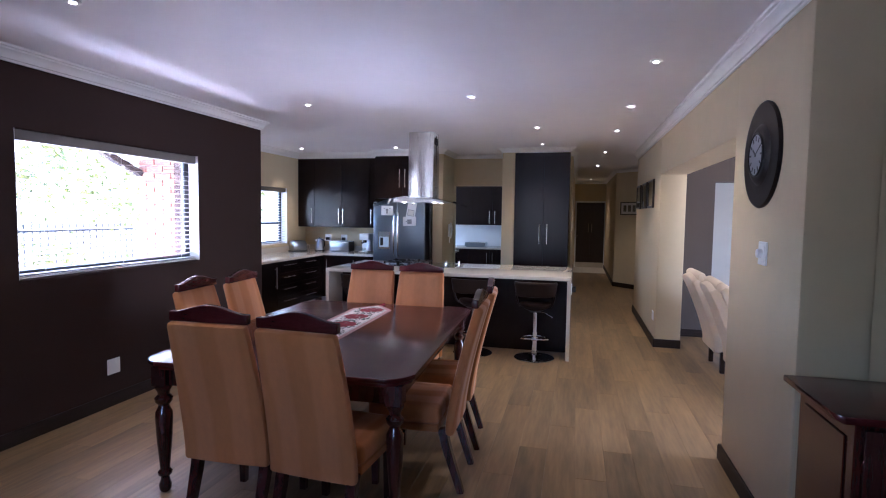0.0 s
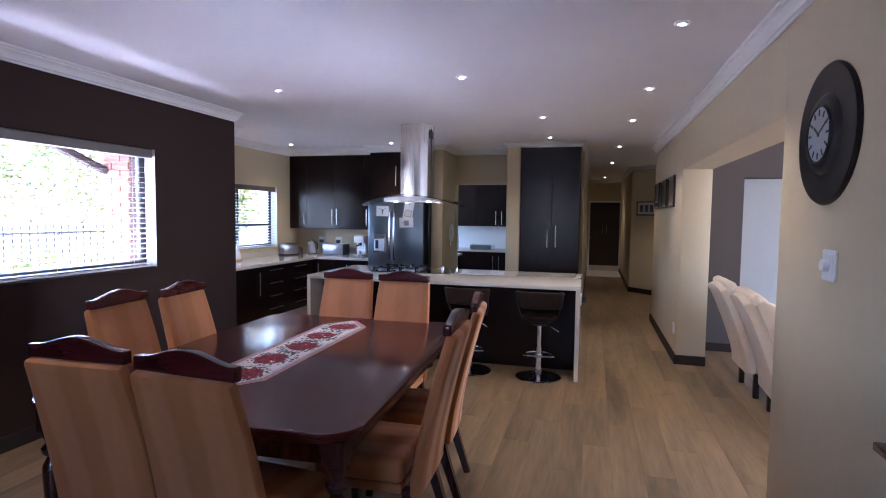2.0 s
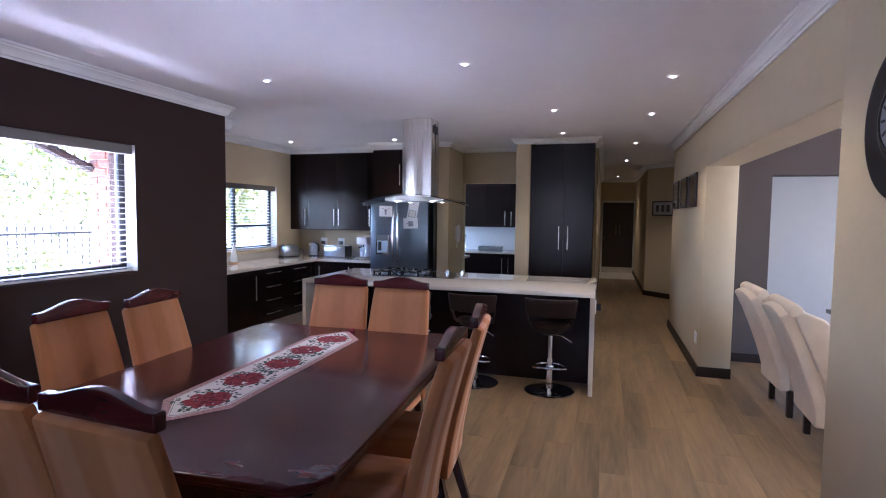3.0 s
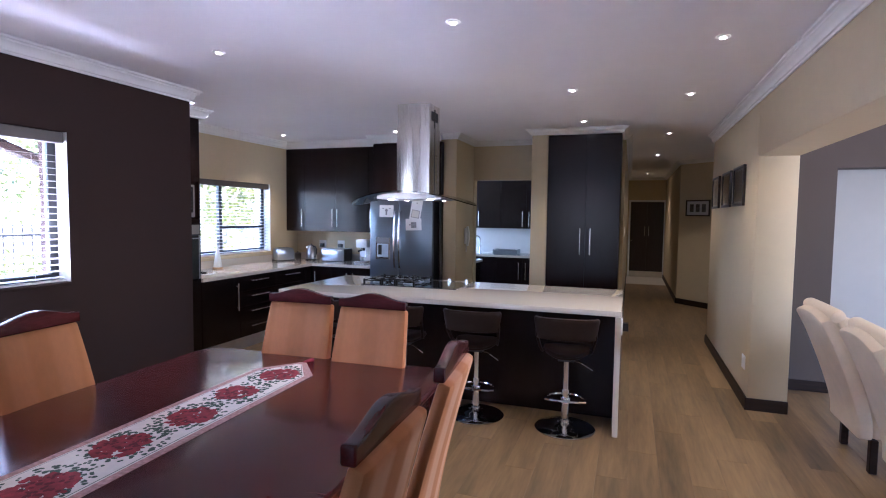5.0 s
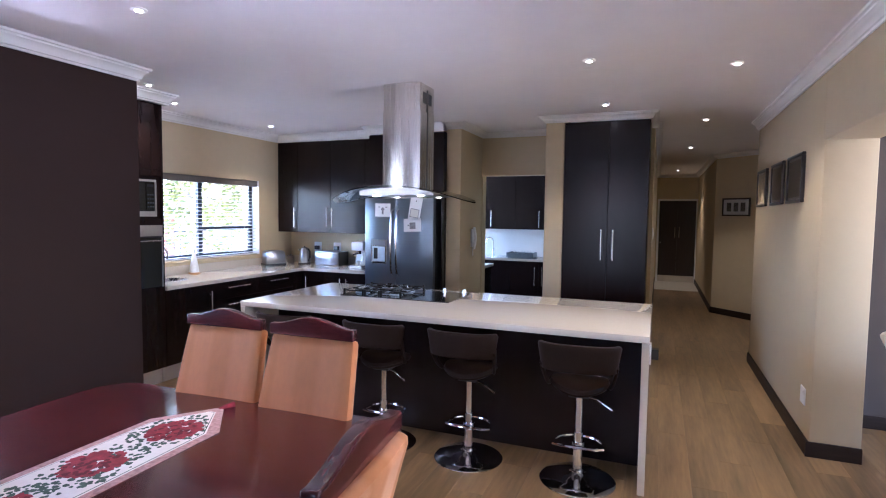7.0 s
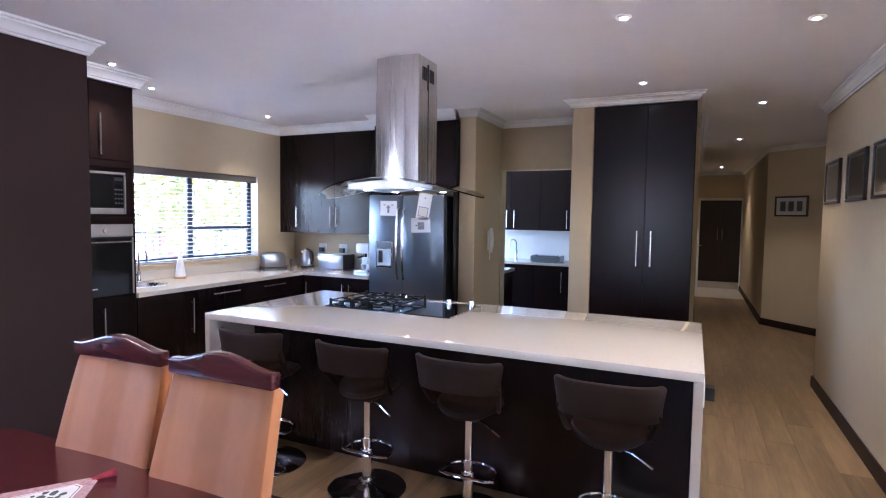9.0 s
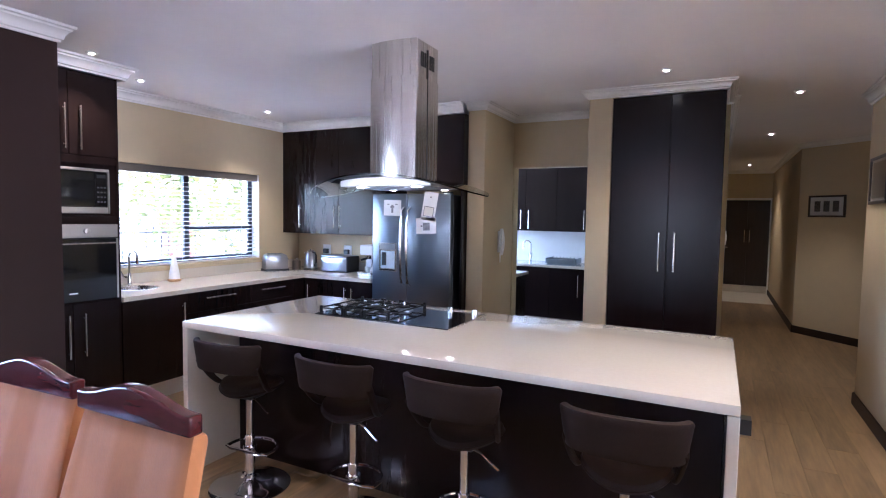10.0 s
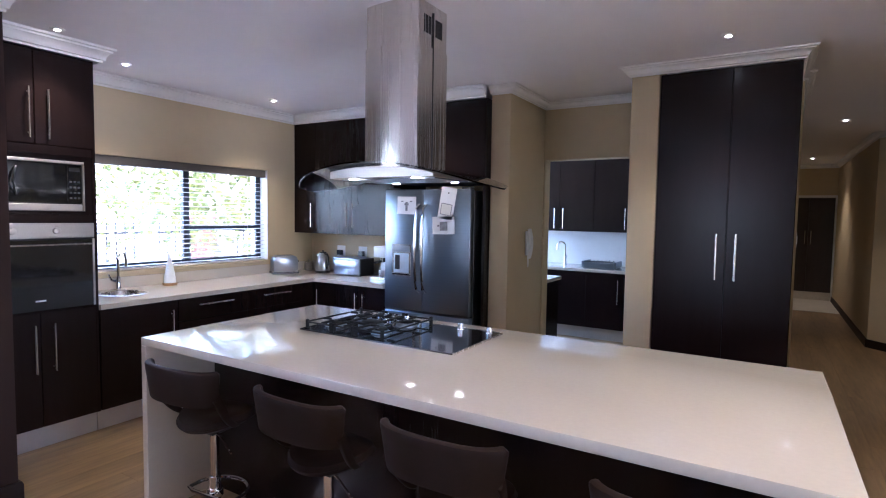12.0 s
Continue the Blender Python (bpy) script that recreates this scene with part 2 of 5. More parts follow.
def prism(poly, a, b, axis="Z", bev=0.0, seg=1):
    """A polygon pushed from a to b along an axis; poly in the two other axes (XY, XZ for Y, YZ for X)."""
    bm = bmesh.new()
    put = {"Z": lambda u, v, w: (u, v, w), "Y": lambda u, v, w: (u, w, v), "X": lambda u, v, w: (w, u, v)}[axis]
    lo, hi = [bm.verts.new(put(u, v, a)) for u, v in poly], [bm.verts.new(put(u, v, b)) for u, v in poly]
    bm.faces.new(lo)
    bm.faces.new(hi)
    for i in range(len(poly)):
        j = (i + 1) % len(poly)
        bm.faces.new((lo[i], lo[j], hi[j], hi[i]))
    bmesh.ops.recalc_face_normals(bm, faces=bm.faces[:])
    if bev:
        edges = [e for e in bm.edges if len(e.link_faces) == 2 and e.calc_face_angle() > 0.5]
        bmesh.ops.bevel(bm, geom=edges, offset=bev, segments=seg, affect="EDGES", profile=0.5)
    return bm


def pierced(outer, inner, z0, z1):
    """A slab with a hole."""
    bm = bmesh.new()
    loops = []
    for z in (z0, z1):
        edges, pair = [], []
        for poly in (outer, inner):
            vs = [bm.verts.new((u, v, z)) for u, v in poly]
            edges += [bm.edges.new((vs[i], vs[(i + 1) % len(vs)])) for i in range(len(vs))]
            pair.append(vs)
        bmesh.ops.triangle_fill(bm, edges=edges, use_beauty=True)
        loops.append(pair)
    for lo, hi in zip(*loops):
        for i in range(len(lo)):
            j = (i + 1) % len(lo)
            bm.faces.new((lo[i], lo[j], hi[j], hi[i]))
    bmesh.ops.recalc_face_normals(bm, faces=bm.faces[:])
    return bm


def grid(nu, nv, f):
    bm = bmesh.new()
    g = [[bm.verts.new(f(i / nu, j / nv)) for j in range(nv + 1)] for i in range(nu + 1)]
    for i in range(nu):
        for j in range(nv):
            bm.faces.new((g[i][j], g[i + 1][j], g[i + 1][j + 1], g[i][j + 1]))
    return bm


def shell(nu, nv, f, thick, bev=0.0):
    """A curved sheet f(u, v) thickened along its normals."""
    bm = grid(nu, nv, f)
    bmesh.ops.recalc_face_normals(bm, faces=bm.faces[:])
    bmesh.ops.solidify(bm, geom=bm.faces[:], thickness=thick)
    bmesh.ops.recalc_face_normals(bm, faces=bm.faces[:])
    if bev:
        edges = [e for e in bm.edges if len(e.link_faces) == 2 and e.calc_face_angle() > 1.0]
        bmesh.ops.bevel(bm, geom=edges, offset=bev, segments=2, affect="EDGES", profile=0.5)
    return bm


def join(*bms):
    out = bmesh.new()
    for b in bms:
        me = bpy.data.meshes.new("tmp")
        b.to_mesh(me)
        out.from_mesh(me)
        bpy.data.meshes.remove(me)
        b.free()
    return out


def mesh_of(name, bm, mat):
    for f in bm.faces:
        f.smooth = True
    for e in bm.edges:
        e.smooth = not (len(e.link_faces) != 2 or e.calc_face_angle(0) > 0.6)
    me = bpy.data.meshes.new(name)
    bm.to_mesh(me)
    bm.free()
    me.materials.append(mat)
    return me


def root_place(ob):
    while ob.parent:
        ob = ob.parent
    return ob.location


def part(name, bm, mat, parent, label=""):
    """One mesh under a thing or part; the geometry is in world metres where the thing stands unturned."""
    bm.transform(Matrix.Translation(-root_place(parent)))
    ob = new(name, mesh_of(name, bm, mat))
    ob.parent = parent
    return tagged(ob, label)


def thing(name, at, label, category, group=""):
    ob = new(name)
    ob.location = at
    ob.empty_display_size = 0.1
    return tagged(ob, label, category, group)


def solid(name, bm, mat, label="", category="", group="", kind=""):
    c = sum((v.co for v in bm.verts), Vector()) / len(bm.verts)
    at = Vector((c.x, c.y, min(v.co.z for v in bm.verts)))
    bm.transform(Matrix.Translation(-at))
    ob = new(name, mesh_of(name, bm, mat))
    ob.location = at
    return tagged(ob, label, category, group, kind)


def structure(name, bm, mat, label="", category=""):
    ob = new(name, mesh_of(name, bm, mat))
    return tagged(ob, label, category, "", "structure")


# ---- structure ----
H = 2.64
ceiling = structure("ceiling", bx(-4.9, 7.3, -3.4, 18.2, H, H + 0.25, 0), M_WHITE, "smooth white painted plaster ceiling over open rooms", "ceiling")

# outer dark wall with the dining window
W1 = (2.885, 4.67, 1.10, 2.12)
structure("wall_west", join(
    bx(-3.35, -3.07, -3.3, W1[0], 0, H, 0), bx(-3.35, -3.07, W1[1], 5.76, 0, H, 0),
    bx(-3.35, -3.07, W1[0], W1[1], 0, W1[2], 0), bx(-3.35, -3.07, W1[0], W1[1], W1[3], H, 0)), M_BROWN,
    "matt dark brown painted dining room wall", "wall")
structure("wall_kitchen_return", bx(-4.60, -3.352, 5.66, 5.757, 0, H, 0), M_BEIGE, "beige painted return wall beside the oven tower", "wall")
W2 = (6.56, 8.535, 1.04, 2.0)
structure("wall_kitchen_west", join(
    bx(-4.60, -4.335, 5.76, W2[0], 0, H, 0), bx(-4.60, -4.335, W2[1], 9.5, 0, H, 0),
    bx(-4.60, -4.335, W2[0], W2[1], 0, W2[2], 0), bx(-4.60, -4.335, W2[0], W2[1], W2[3], H, 0)), M_BEIGE,
    "matt beige painted kitchen window wall", "wall")
structure("wall_kitchen_north", bx(-4.335, -1.772, 9.20, 9.45, 0, H, 0), M_BEIGE, "matt beige painted kitchen back wall", "wall")
structure("wall_fridge_nib", bx(-1.77, -1.59, 8.71, 9.519, 0, H, 0.012, 2), M_BEIGE, "beige painted wall end beside the fridge", "wall")
structure("wall_scullery", join(bx(-3.9, -1.58, 9.52, 9.66, 0, H, 0), bx(-1.58, -0.61, 9.52, 9.66, 2.095, H, 0)), M_BEIGE, "beige wall with a square scullery doorway", "wall")
structure("wall_pantry_nib", bx(-0.61, -0.414, 8.65, 9.70, 0, H, 0.012, 2), M_BEIGE, "narrow beige painted wall end beside the tall cupboard", "wall")
structure("wall_scullery_back", bx(-4.0, 0.30, 11.95, 12.1, 0, H, 0), M_TRIM, "white scullery back wall", "wall")
structure("wall_scullery_west", join(bx(-4.1, -3.9, 9.5, 10.1, 0, H, 0), bx(-4.1, -3.9, 11.3, 12.1, 0, H, 0), bx(-4.1, -3.9, 10.1, 11.3, 0, 1.0, 0), bx(-4.1, -3.9, 10.1, 11.3, 2.0, H, 0)), M_TRIM, "white scullery wall with a window opening", "wall")
structure("wall_hall_west", bx(0.30, 0.47, 9.30, 18.0, 0, H, 0), M_BEIGE, "beige painted passage wall", "wall")
structure("wall_hall_end", join(bx(0.47, 0.53, 17.30, 17.5, 0, H, 0), bx(1.39, 1.75, 17.30, 17.5, 0, H, 0), bx(0.53, 1.39, 17.30, 17.5, 2.02, H, 0)), M_BEIGE, "beige painted wall at the passage end", "wall")
structure("wall_hall_east", prism([(1.40, 17.3), (1.40, 12.92), (3.2, 11.12), (3.35, 11.27), (1.60, 13.0), (1.60, 17.3)], 0, H), M_BEIGE, "beige passage wall turning at an angle", "wall")
structure("wall_east", join(
    prism([(1.52, 7.04), (1.52, 9.62), (1.60, 9.70), (1.815, 9.70), (1.815, 7.04)], 0, H, "Z", 0.012, 2),
    bx(1.52, 1.815, 2.75, 3.88, 0, H, 0.012, 2), bx(1.52, 1.815, 3.86, 7.06, 2.10, H, 0.004)), M_BEIGE,
    "beige painted wall with a wide square opening", "wall")
structure("wall_alcove", bx(1.80, 7.3, 2.75, 3.0, 0, H, 0), M_BEIGE, "beige painted wall behind the sideboard", "wall")
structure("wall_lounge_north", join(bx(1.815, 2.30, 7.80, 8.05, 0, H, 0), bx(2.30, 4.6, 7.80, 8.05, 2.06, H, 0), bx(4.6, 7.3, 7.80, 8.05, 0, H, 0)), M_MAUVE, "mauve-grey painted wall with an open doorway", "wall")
structure("wall_lounge_recess", bx(1.82, 6.2, 8.60, 8.80, 0, H, 0), M_PALE, "pale wall beyond the lounge doorway", "wall")
structure("wall_lounge_east", join(bx(7.0, 7.3, 2.75, 3.8, 0, H, 0), bx(7.0, 7.3, 6.4, 12, 0, H, 0), bx(7.0, 7.3, 3.8, 6.4, 0, 0.45, 0), bx(7.0, 7.3, 3.8, 6.4, 2.2, H, 0)), M_BEIGE, "beige lounge wall with a wide window opening", "wall")
# unseen closing wall; its window opening is added to let light in
structure("wall_south", join(bx(-3.35, -1.2, -3.3, -3.05, 0, H, 0), bx(-0.3, 7.3, -3.3, -3.05, 0, H, 0), bx(-1.2, -0.3, -3.3, -3.05, 2.0, H, 0), bx(-1.2, -0.3, -3.3, -3.05, 0, 1.2, 0)), M_BEIGE, "unseen beige wall with a window opening added for light", "wall")
structure("wall_south_east", bx(7.0, 7.3, -3.3, 2.75, 0, H, 0), M_BEIGE, "beige painted side wall", "wall")
structure("wall_study_east", bx(6.0, 6.2, 8.8, 12, 0, H, 0), M_BEIGE, "beige painted wall", "wall")
structure("wall_study_north", bx(3.2, 7.3, 11.2, 11.4, 0, H, 0), M_BEIGE, "beige painted wall", "wall")


def moulding(name, path, profile, mat, label, category):
    """A profile (away from the wall, height) swept with mitres; the room lies to the right of the way."""
    pts = [Vector((x, y)) for x, y in path]
    bm, rings = bmesh.new(), []
    for i, p in enumerate(pts):
        d0 = (p - pts[i - 1]).normalized() if i else (pts[1] - p).normalized()
        d1 = (pts[i + 1] - p).normalized() if i + 1 < len(pts) else d0
        n0, n1 = Vector((d0.y, -d0.x)), Vector((d1.y, -d1.x))
        m = (n0 + n1).normalized()
        m = m / max(0.3, m.dot(n0))
        rings.append([bm.verts.new((p.x + m.x * u, p.y + m.y * u, z)) for u, z in profile])
    k = len(profile)
    for a, b in zip(rings, rings[1:]):
        for j in range(k):
            bm.faces.new((a[j], a[(j + 1) % k], b[(j + 1) % k], b[j]))
    bm.faces.new(rings[0][::-1])
    bm.faces.new(rings[-1])
    bmesh.ops.recalc_face_normals(bm, faces=bm.faces[:])
    return structure(name, bm, mat, label, category)


CROWN = [(0.001, H - 0.100), (0.012, H - 0.100), (0.014, H - 0.086), (0.024, H - 0.082), (0.029, H - 0.062), (0.044, H - 0.038), (0.056, H - 0.031), (0.058, H - 0.020), (0.072, H - 0.016), (0.075, H - 0.002), (0.001, H - 0.002)]
CORNICE = "white moulded plaster cornice along the ceiling"
moulding("trim_cornice_west", [(-3.07, -3.0), (-3.07, 5.76), (-3.62, 5.76), (-3.62, 6.50), (-4.335, 6.50), (-4.335, 8.915), (-2.75, 8.915), (-2.75, 8.62), (-1.775, 8.62)], CROWN, M_TRIM, CORNICE, "cornice")
LOW_CROWN = [(u, H - (H - z) * 0.70) for u, z in CROWN]
moulding("trim_cornice_kitchen", [(-1.772, 8.708), (-1.588, 8.708), (-1.588, 9.52), (-0.612, 9.52), (-0.612, 8.648), (0.434, 8.648), (0.434, 9.28), (0.47, 9.32), (0.47, 17.3), (1.40, 17.3), (1.40, 12.92), (3.2, 11.12)], LOW_CROWN, M_TRIM, CORNICE, "cornice")
moulding("trim_cornice_east", [(1.815, 9.70), (1.60, 9.70), (1.52, 9.62), (1.52, 2.75), (6.9, 2.75)], CROWN, M_TRIM, CORNICE, "cornice")
moulding("trim_cornice_lounge", [(1.815, 3.05), (1.815, 7.80), (6.9, 7.80)], CROWN, M_TRIM, CORNICE, "cornice")
BASE = [(0.001, 0.0), (0.018, 0.0), (0.018, 0.085), (0.012, 0.10), (0.001, 0.10)]
SK = "dark stained timber skirting board"
moulding("baseboard_west", [(-3.07, -3.0), (-3.07, 5.76), (-3.35, 5.76)], BASE, M_SKIRT, SK, "skirting")
moulding("baseboard_east", [(1.815, 9.70), (1.60, 9.70), (1.52, 9.62), (1.52, 7.04), (1.815, 7.04)], BASE, M_SKIRT, SK, "skirting")
moulding("baseboard_clock_wall", [(1.815, 3.88), (1.52, 3.88), (1.52, 2.75), (6.9, 2.75)], BASE, M_SKIRT, SK, "skirting")
moulding("baseboard_hall_east", [(1.40, 17.3), (1.40, 12.92), (3.2, 11.12)], BASE, M_SKIRT, SK, "skirting")
moulding("baseboard_hall_west", [(0.47, 9.32), (0.47, 17.3)], BASE, M_SKIRT, SK, "skirting")
moulding("baseboard_lounge", [(1.815, 7.80), (2.30, 7.80), (2.30, 8.05)], BASE, M_SKIRT, SK, "skirting")
moulding("baseboard_recess", [(1.82, 8.60), (6.0, 8.60)], BASE, M_SKIRT, SK, "skirting")

floor = structure("floor", bx(-4.6, 7.3, -3.3, 18.0, -0.25, -0.012, 0), M_GROUT, "oak-look vinyl plank floor with fine joints", "floor")
structure("floor_hall_tile", bx(0.47, 1.40, 15.65, 17.6, -0.012, 0.004, 0), M_TILE, "cream tiled floor patch at the passage end", "floor")

# ---- windows with blinds ----
def window(name, wall_in, plane, y0, y1, z0, z1, mullions, transoms, label):
    root = structure(name, bx(plane - 0.025, plane + 0.025, y0, y1, z0, z0 + 0.055, 0.003), M_ALU, label, "window")
    fx0, fx1 = plane - 0.023, plane + 0.023
    part("window_frame", bx(fx0, fx1, y0, y1, z1 - 0.05, z1, 0.003), M_ALU, root)
    part("window_frame", bx(fx0, fx1, y0, y0 + 0.055, z0 + 0.055, z1 - 0.05, 0.003), M_ALU, root)
    part("window_frame", bx(fx0, fx1, y1 - 0.055, y1, z0 + 0.055, z1 - 0.05, 0.003), M_ALU, root)
    for m in mullions:
        part("mullion", bx(fx0, fx1, m - 0.03, m + 0.03, z0 + 0.055, z1 - 0.05, 0.003), M_ALU, root)
    for a, b, z in transoms:
        part("transom", bx(fx0 - 0.002, fx1 + 0.002, a, b, z - 0.022, z + 0.022, 0.003), M_ALU, root)
    cuts = [y0 + 0.055, *mullions, y1 - 0.055]
    for a, b in zip(cuts, cuts[1:]):
        pane = part("pane", bx(fx0 + 0.02, fx0 + 0.026, a + 0.01, b - 0.01, z0 + 0.05, z1 - 0.045, 0), M_FOREST, root, "clear glass pane")
        pane.visible_shadow = False
    part("window_sill", bx(plane + 0.027, wall_in + 0.012, y0 - 0.0, y1 + 0.0, z0 - 0.018, z0 + 0.004, 0.004), M_BROWN if name.endswith("1") else M_BEIGE, root)
    for y, side in ((y0, 1), (y1, -1)):
        a, b = sorted((y, y + side * 0.003))
        part("reveal", bx(plane + 0.028, wall_in + 0.001, a, b, z0 + 0.005, z1, 0), M_TRIM, root, "pale painted window reveal")
    return root


def blind(at_x, y0, y1, z0, z1, label, tilt=6):
    root = thing("venetian_blind", (at_x, (y0 + y1) / 2, z0), label, "blind")
    part("valance", bx(at_x - 0.03, at_x + 0.035, y0 + 0.004, y1 - 0.004, z1 - 0.075, z1 - 0.002, 0.004), M_TAUPE, root)
    me = None
    n = int((z1 - 0.10 - z0 - 0.03) / 0.0435)
    for k in range(n):
        z = z0 + 0.035 + k * 0.0435
        if me is None:
            bm = bx(-0.024, 0.024, -(y1 - y0) / 2 + 0.012, (y1 - y0) / 2 - 0.012, -0.0012, 0.0012, 0)
            bm.transform(pose(0, 0, 0, 0, tilt, 0))
            me = mesh_of("slat", bm, M_BLIND)
        ob = new("slat", me)
        ob.parent, ob.location = root, (0, 0, z - z0)
    part("bottom_rail", bx(at_x - 0.024, at_x + 0.024, y0 + 0.012, y1 - 0.012, z0 + 0.006, z0 + 0.02, 0.003), M_BLIND, root)
    for f in (0.12, 0.5, 0.88):
        y = y0 + (y1 - y0) * f
        part("cord", tube([(at_x + 0.026, y, z0 + 0.02), (at_x + 0.026, y, z1 - 0.05)], 0.0012, 5), M_BLIND, root)
    return root


window("window_1", -3.07, -3.205, *W1[:2], W1[2], W1[3], [], [], "charcoal aluminium window to the garden")
blind(-3.125, W1[0], W1[1], W1[2], W1[3], "open taupe venetian blind in the dining window")
window("window_2", -4.335, -4.47, *W2[:2], W2[2], W2[3], [7.667], [(7.70, 8.48, 1.39)], "charcoal aluminium kitchen window with one opening sash")
blind(-4.39, W2[0], W2[1], W2[2], W2[3], "open taupe venetian blind in the kitchen window")


# ---- lamps in the ceiling ----
def downlight(x, y, watts=1.7):
    root = thing("downlight", (x, y, H - 0.02), "small round recessed ceiling downlight, lit", "ceiling light", "ceiling downlights")
    ring = lathe([(0.017, H - 0.001), (0.040, H - 0.001), (0.041, H - 0.005), (0.037, H - 0.008), (0.018, H - 0.009)], 20, (x, y, 0))
    part("bezel", ring, M_TRIM, root)
    part("lamp_face", lathe([(0.016, H - 0.011), (0.016, H - 0.009)], 20, (x, y, 0)), M_LAMP, root, "glowing warm lamp face")
    sp = new("downlight_beam", bpy.data.lights.new("downlight_beam", "SPOT"))
    sp.data.energy, sp.data.spot_size, sp.data.spot_blend, sp.data.color, sp.data.shadow_soft_size = watts, radians(95), 0.8, (1.0, 0.79, 0.50), 0.035
    sp.location = (x, y, H - 0.05)


for x, y in ((-0.387, 4.865), (1.026, 5.55), (0.066, 6.66), (0.998, 7.05), (-2.025, 4.94), (0.036, 8.17), (0.969, 9.30), (0.944, 11.76), (-3.88, 8.22), (-3.86, 6.80), (0.89, 15.9), (1.044, 4.01), (-1.954, 2.34), (-3.44, 6.17), (-2.275, 8.30)):
    downlight(x, y)


# ---- cabinets ----
def bar_handle(parent, x, y, z0, z1, out, r=0.006):
    """An upright bar handle standing out from a front."""
    ox, oy = out
    h = part("handle", tube([(x + ox, y + oy, z0), (x + ox, y + oy, z1)], r, 10), M_STEEL, parent, "brushed steel bar handle")
    for z in (z0 + 0.03, z1 - 0.03):
        part("handle_post", tube([(x, y, z), (x + ox, y + oy, z)], 0.005, 8), M_STEEL, h)
    return h


def flat_handle(parent, a, b, out):
    a, b, o = Vector(a), Vector(b), Vector((*out, 0))
    h = part("handle", tube([a + o, b + o], 0.006, 10), M_STEEL, parent, "brushed steel bar handle")
    d = (b - a).normalized() * 0.03
    for p in (a + d, b - d):
        part("handle_post", tube([p, p + o], 0.005, 8), M_STEEL, h)
    return h


def cab_x(name, xb, xf, y0, y1, z0, z1, label, group=""):
    root = thing(name, ((xb + xf) / 2, (y0 + y1) / 2, z0), label, "cabinet", group)
    part("body", bx(xb, xf - 0.021, y0 + 0.001, y1 - 0.001, z0, z1, 0.002), M_CARCASS, root)
    return root


def front_x(root, xf, y0, y1, z0, z1, name="door"):
    return part(name, bx(xf - 0.02, xf, y0 + 0.002, y1 - 0.002, z0 + 0.002, z1 - 0.002, 0.002), M_WENGE, root, "dark wenge front panel")


def cab_y(name, x0, x1, yf, yb, z0, z1, label, group=""):
    root = thing(name, ((x0 + x1) / 2, (yf + yb) / 2, z0), label, "cabinet", group)
    part("body", bx(x0 + 0.001, x1 - 0.001, yf + 0.021, yb, z0, z1, 0.002), M_CARCASS, root)
    return root


def front_y(root, x0, x1, yf, z0, z1, name="door"):
    return part(name, bx(x0 + 0.002, x1 - 0.002, yf, yf + 0.02, z0 + 0.002, z1 - 0.002, 0.002), M_WENGE, root, "dark wenge front panel")


OUT_X, OUT_Y = (0.032, 0), (0, -0.032)
KZ = 0.15
# oven tower
XF = -3.64
tower = cab_x("oven_tower", -4.33, XF, 5.77, 6.4631, KZ, 2.54, "tall dark wenge oven tower with steel handles")
tower.children[0].data.materials.clear()
tower.children[0].data.materials.append(M_WENGE)
for (a, b), hy in (((5.77, 6.1165), 6.078), ((6.1165, 6.4631), 6.1839)):
    d = front_x(tower, XF, a, b, 1.955, 2.54)
    bar_handle(d, XF, hy, 1.99, 2.30, OUT_X)
    d = front_x(tower, XF, a, b, KZ, 0.895)
    bar_handle(d, XF, hy, 0.51, 0.82, OUT_X)
part("side_panel", bx(-4.33, XF + 0.001, 6.4457, 6.465, 0.15, 2.54, 0.002), M_WENGE, tower)
part("shelf", bx(-4.2, XF, 5.7893, 6.4438, 1.465, 1.52, 0.002), M_WENGE, tower)
part("shelf", bx(-4.2, XF, 5.7893, 6.4438, 1.90, 1.953, 0.002), M_WENGE, tower)
part("kickboard", bx(-3.72, -3.70, 5.77, 6.4631, 0, KZ - 0.003, 0.001), M_KICK, tower, "brushed aluminium kickboard")

M_BTN = material("dim_button", (0.05, 0.05, 0.055), 0.5)
mw = thing("microwave", (-3.8, 6.1454, 1.522), "silver microwave oven with a black glass door", "microwave")
part("case", bx(-4.1, -3.665, 5.8278, 6.3957, 1.535, 1.865, 0.006), M_SATIN, mw)
part("door", bx(-3.664, -3.645, 5.8374, 6.2898, 1.59, 1.845, 0.004), M_BGLASS, mw, "black glass door")
part("control_panel", bx(-3.664, -3.646, 6.2917, 6.3813, 1.59, 1.845, 0.004), M_BGLASS, mw)
part("display", bx(-3.6462, -3.6445, 6.3042, 6.3687, 1.80, 1.825, 0), M_BLACK, mw)
part("upper_trim", bx(-3.664, -3.640, 5.8326, 6.3938, 1.847, 1.866, 0.003), M_SATIN, mw)
part("side_trim", bx(-3.664, -3.640, 6.3832, 6.3957, 1.540, 1.8465, 0.003), M_SATIN, mw)
part("lower_trim", bx(-3.664, -3.642, 5.8374, 6.3813, 1.540, 1.586, 0.004), M_SATIN, mw)
part("handle", tube([(-3.645, 6.0106, 1.64), (-3.622, 5.9914, 1.68), (-3.612, 5.9818, 1.72), (-3.622, 5.9914, 1.77), (-3.645, 6.0106, 1.81)], 0.007, 8), M_BLACK, mw)
for k in range(4):
    for j in range(3):
        part("button", bx(-3.646, -3.644, 6.3042 + 0.024 * j, 6.3206 + 0.024 * j, 1.62 + 0.035 * k, 1.632 + 0.035 * k, 0.001), M_BTN, mw)
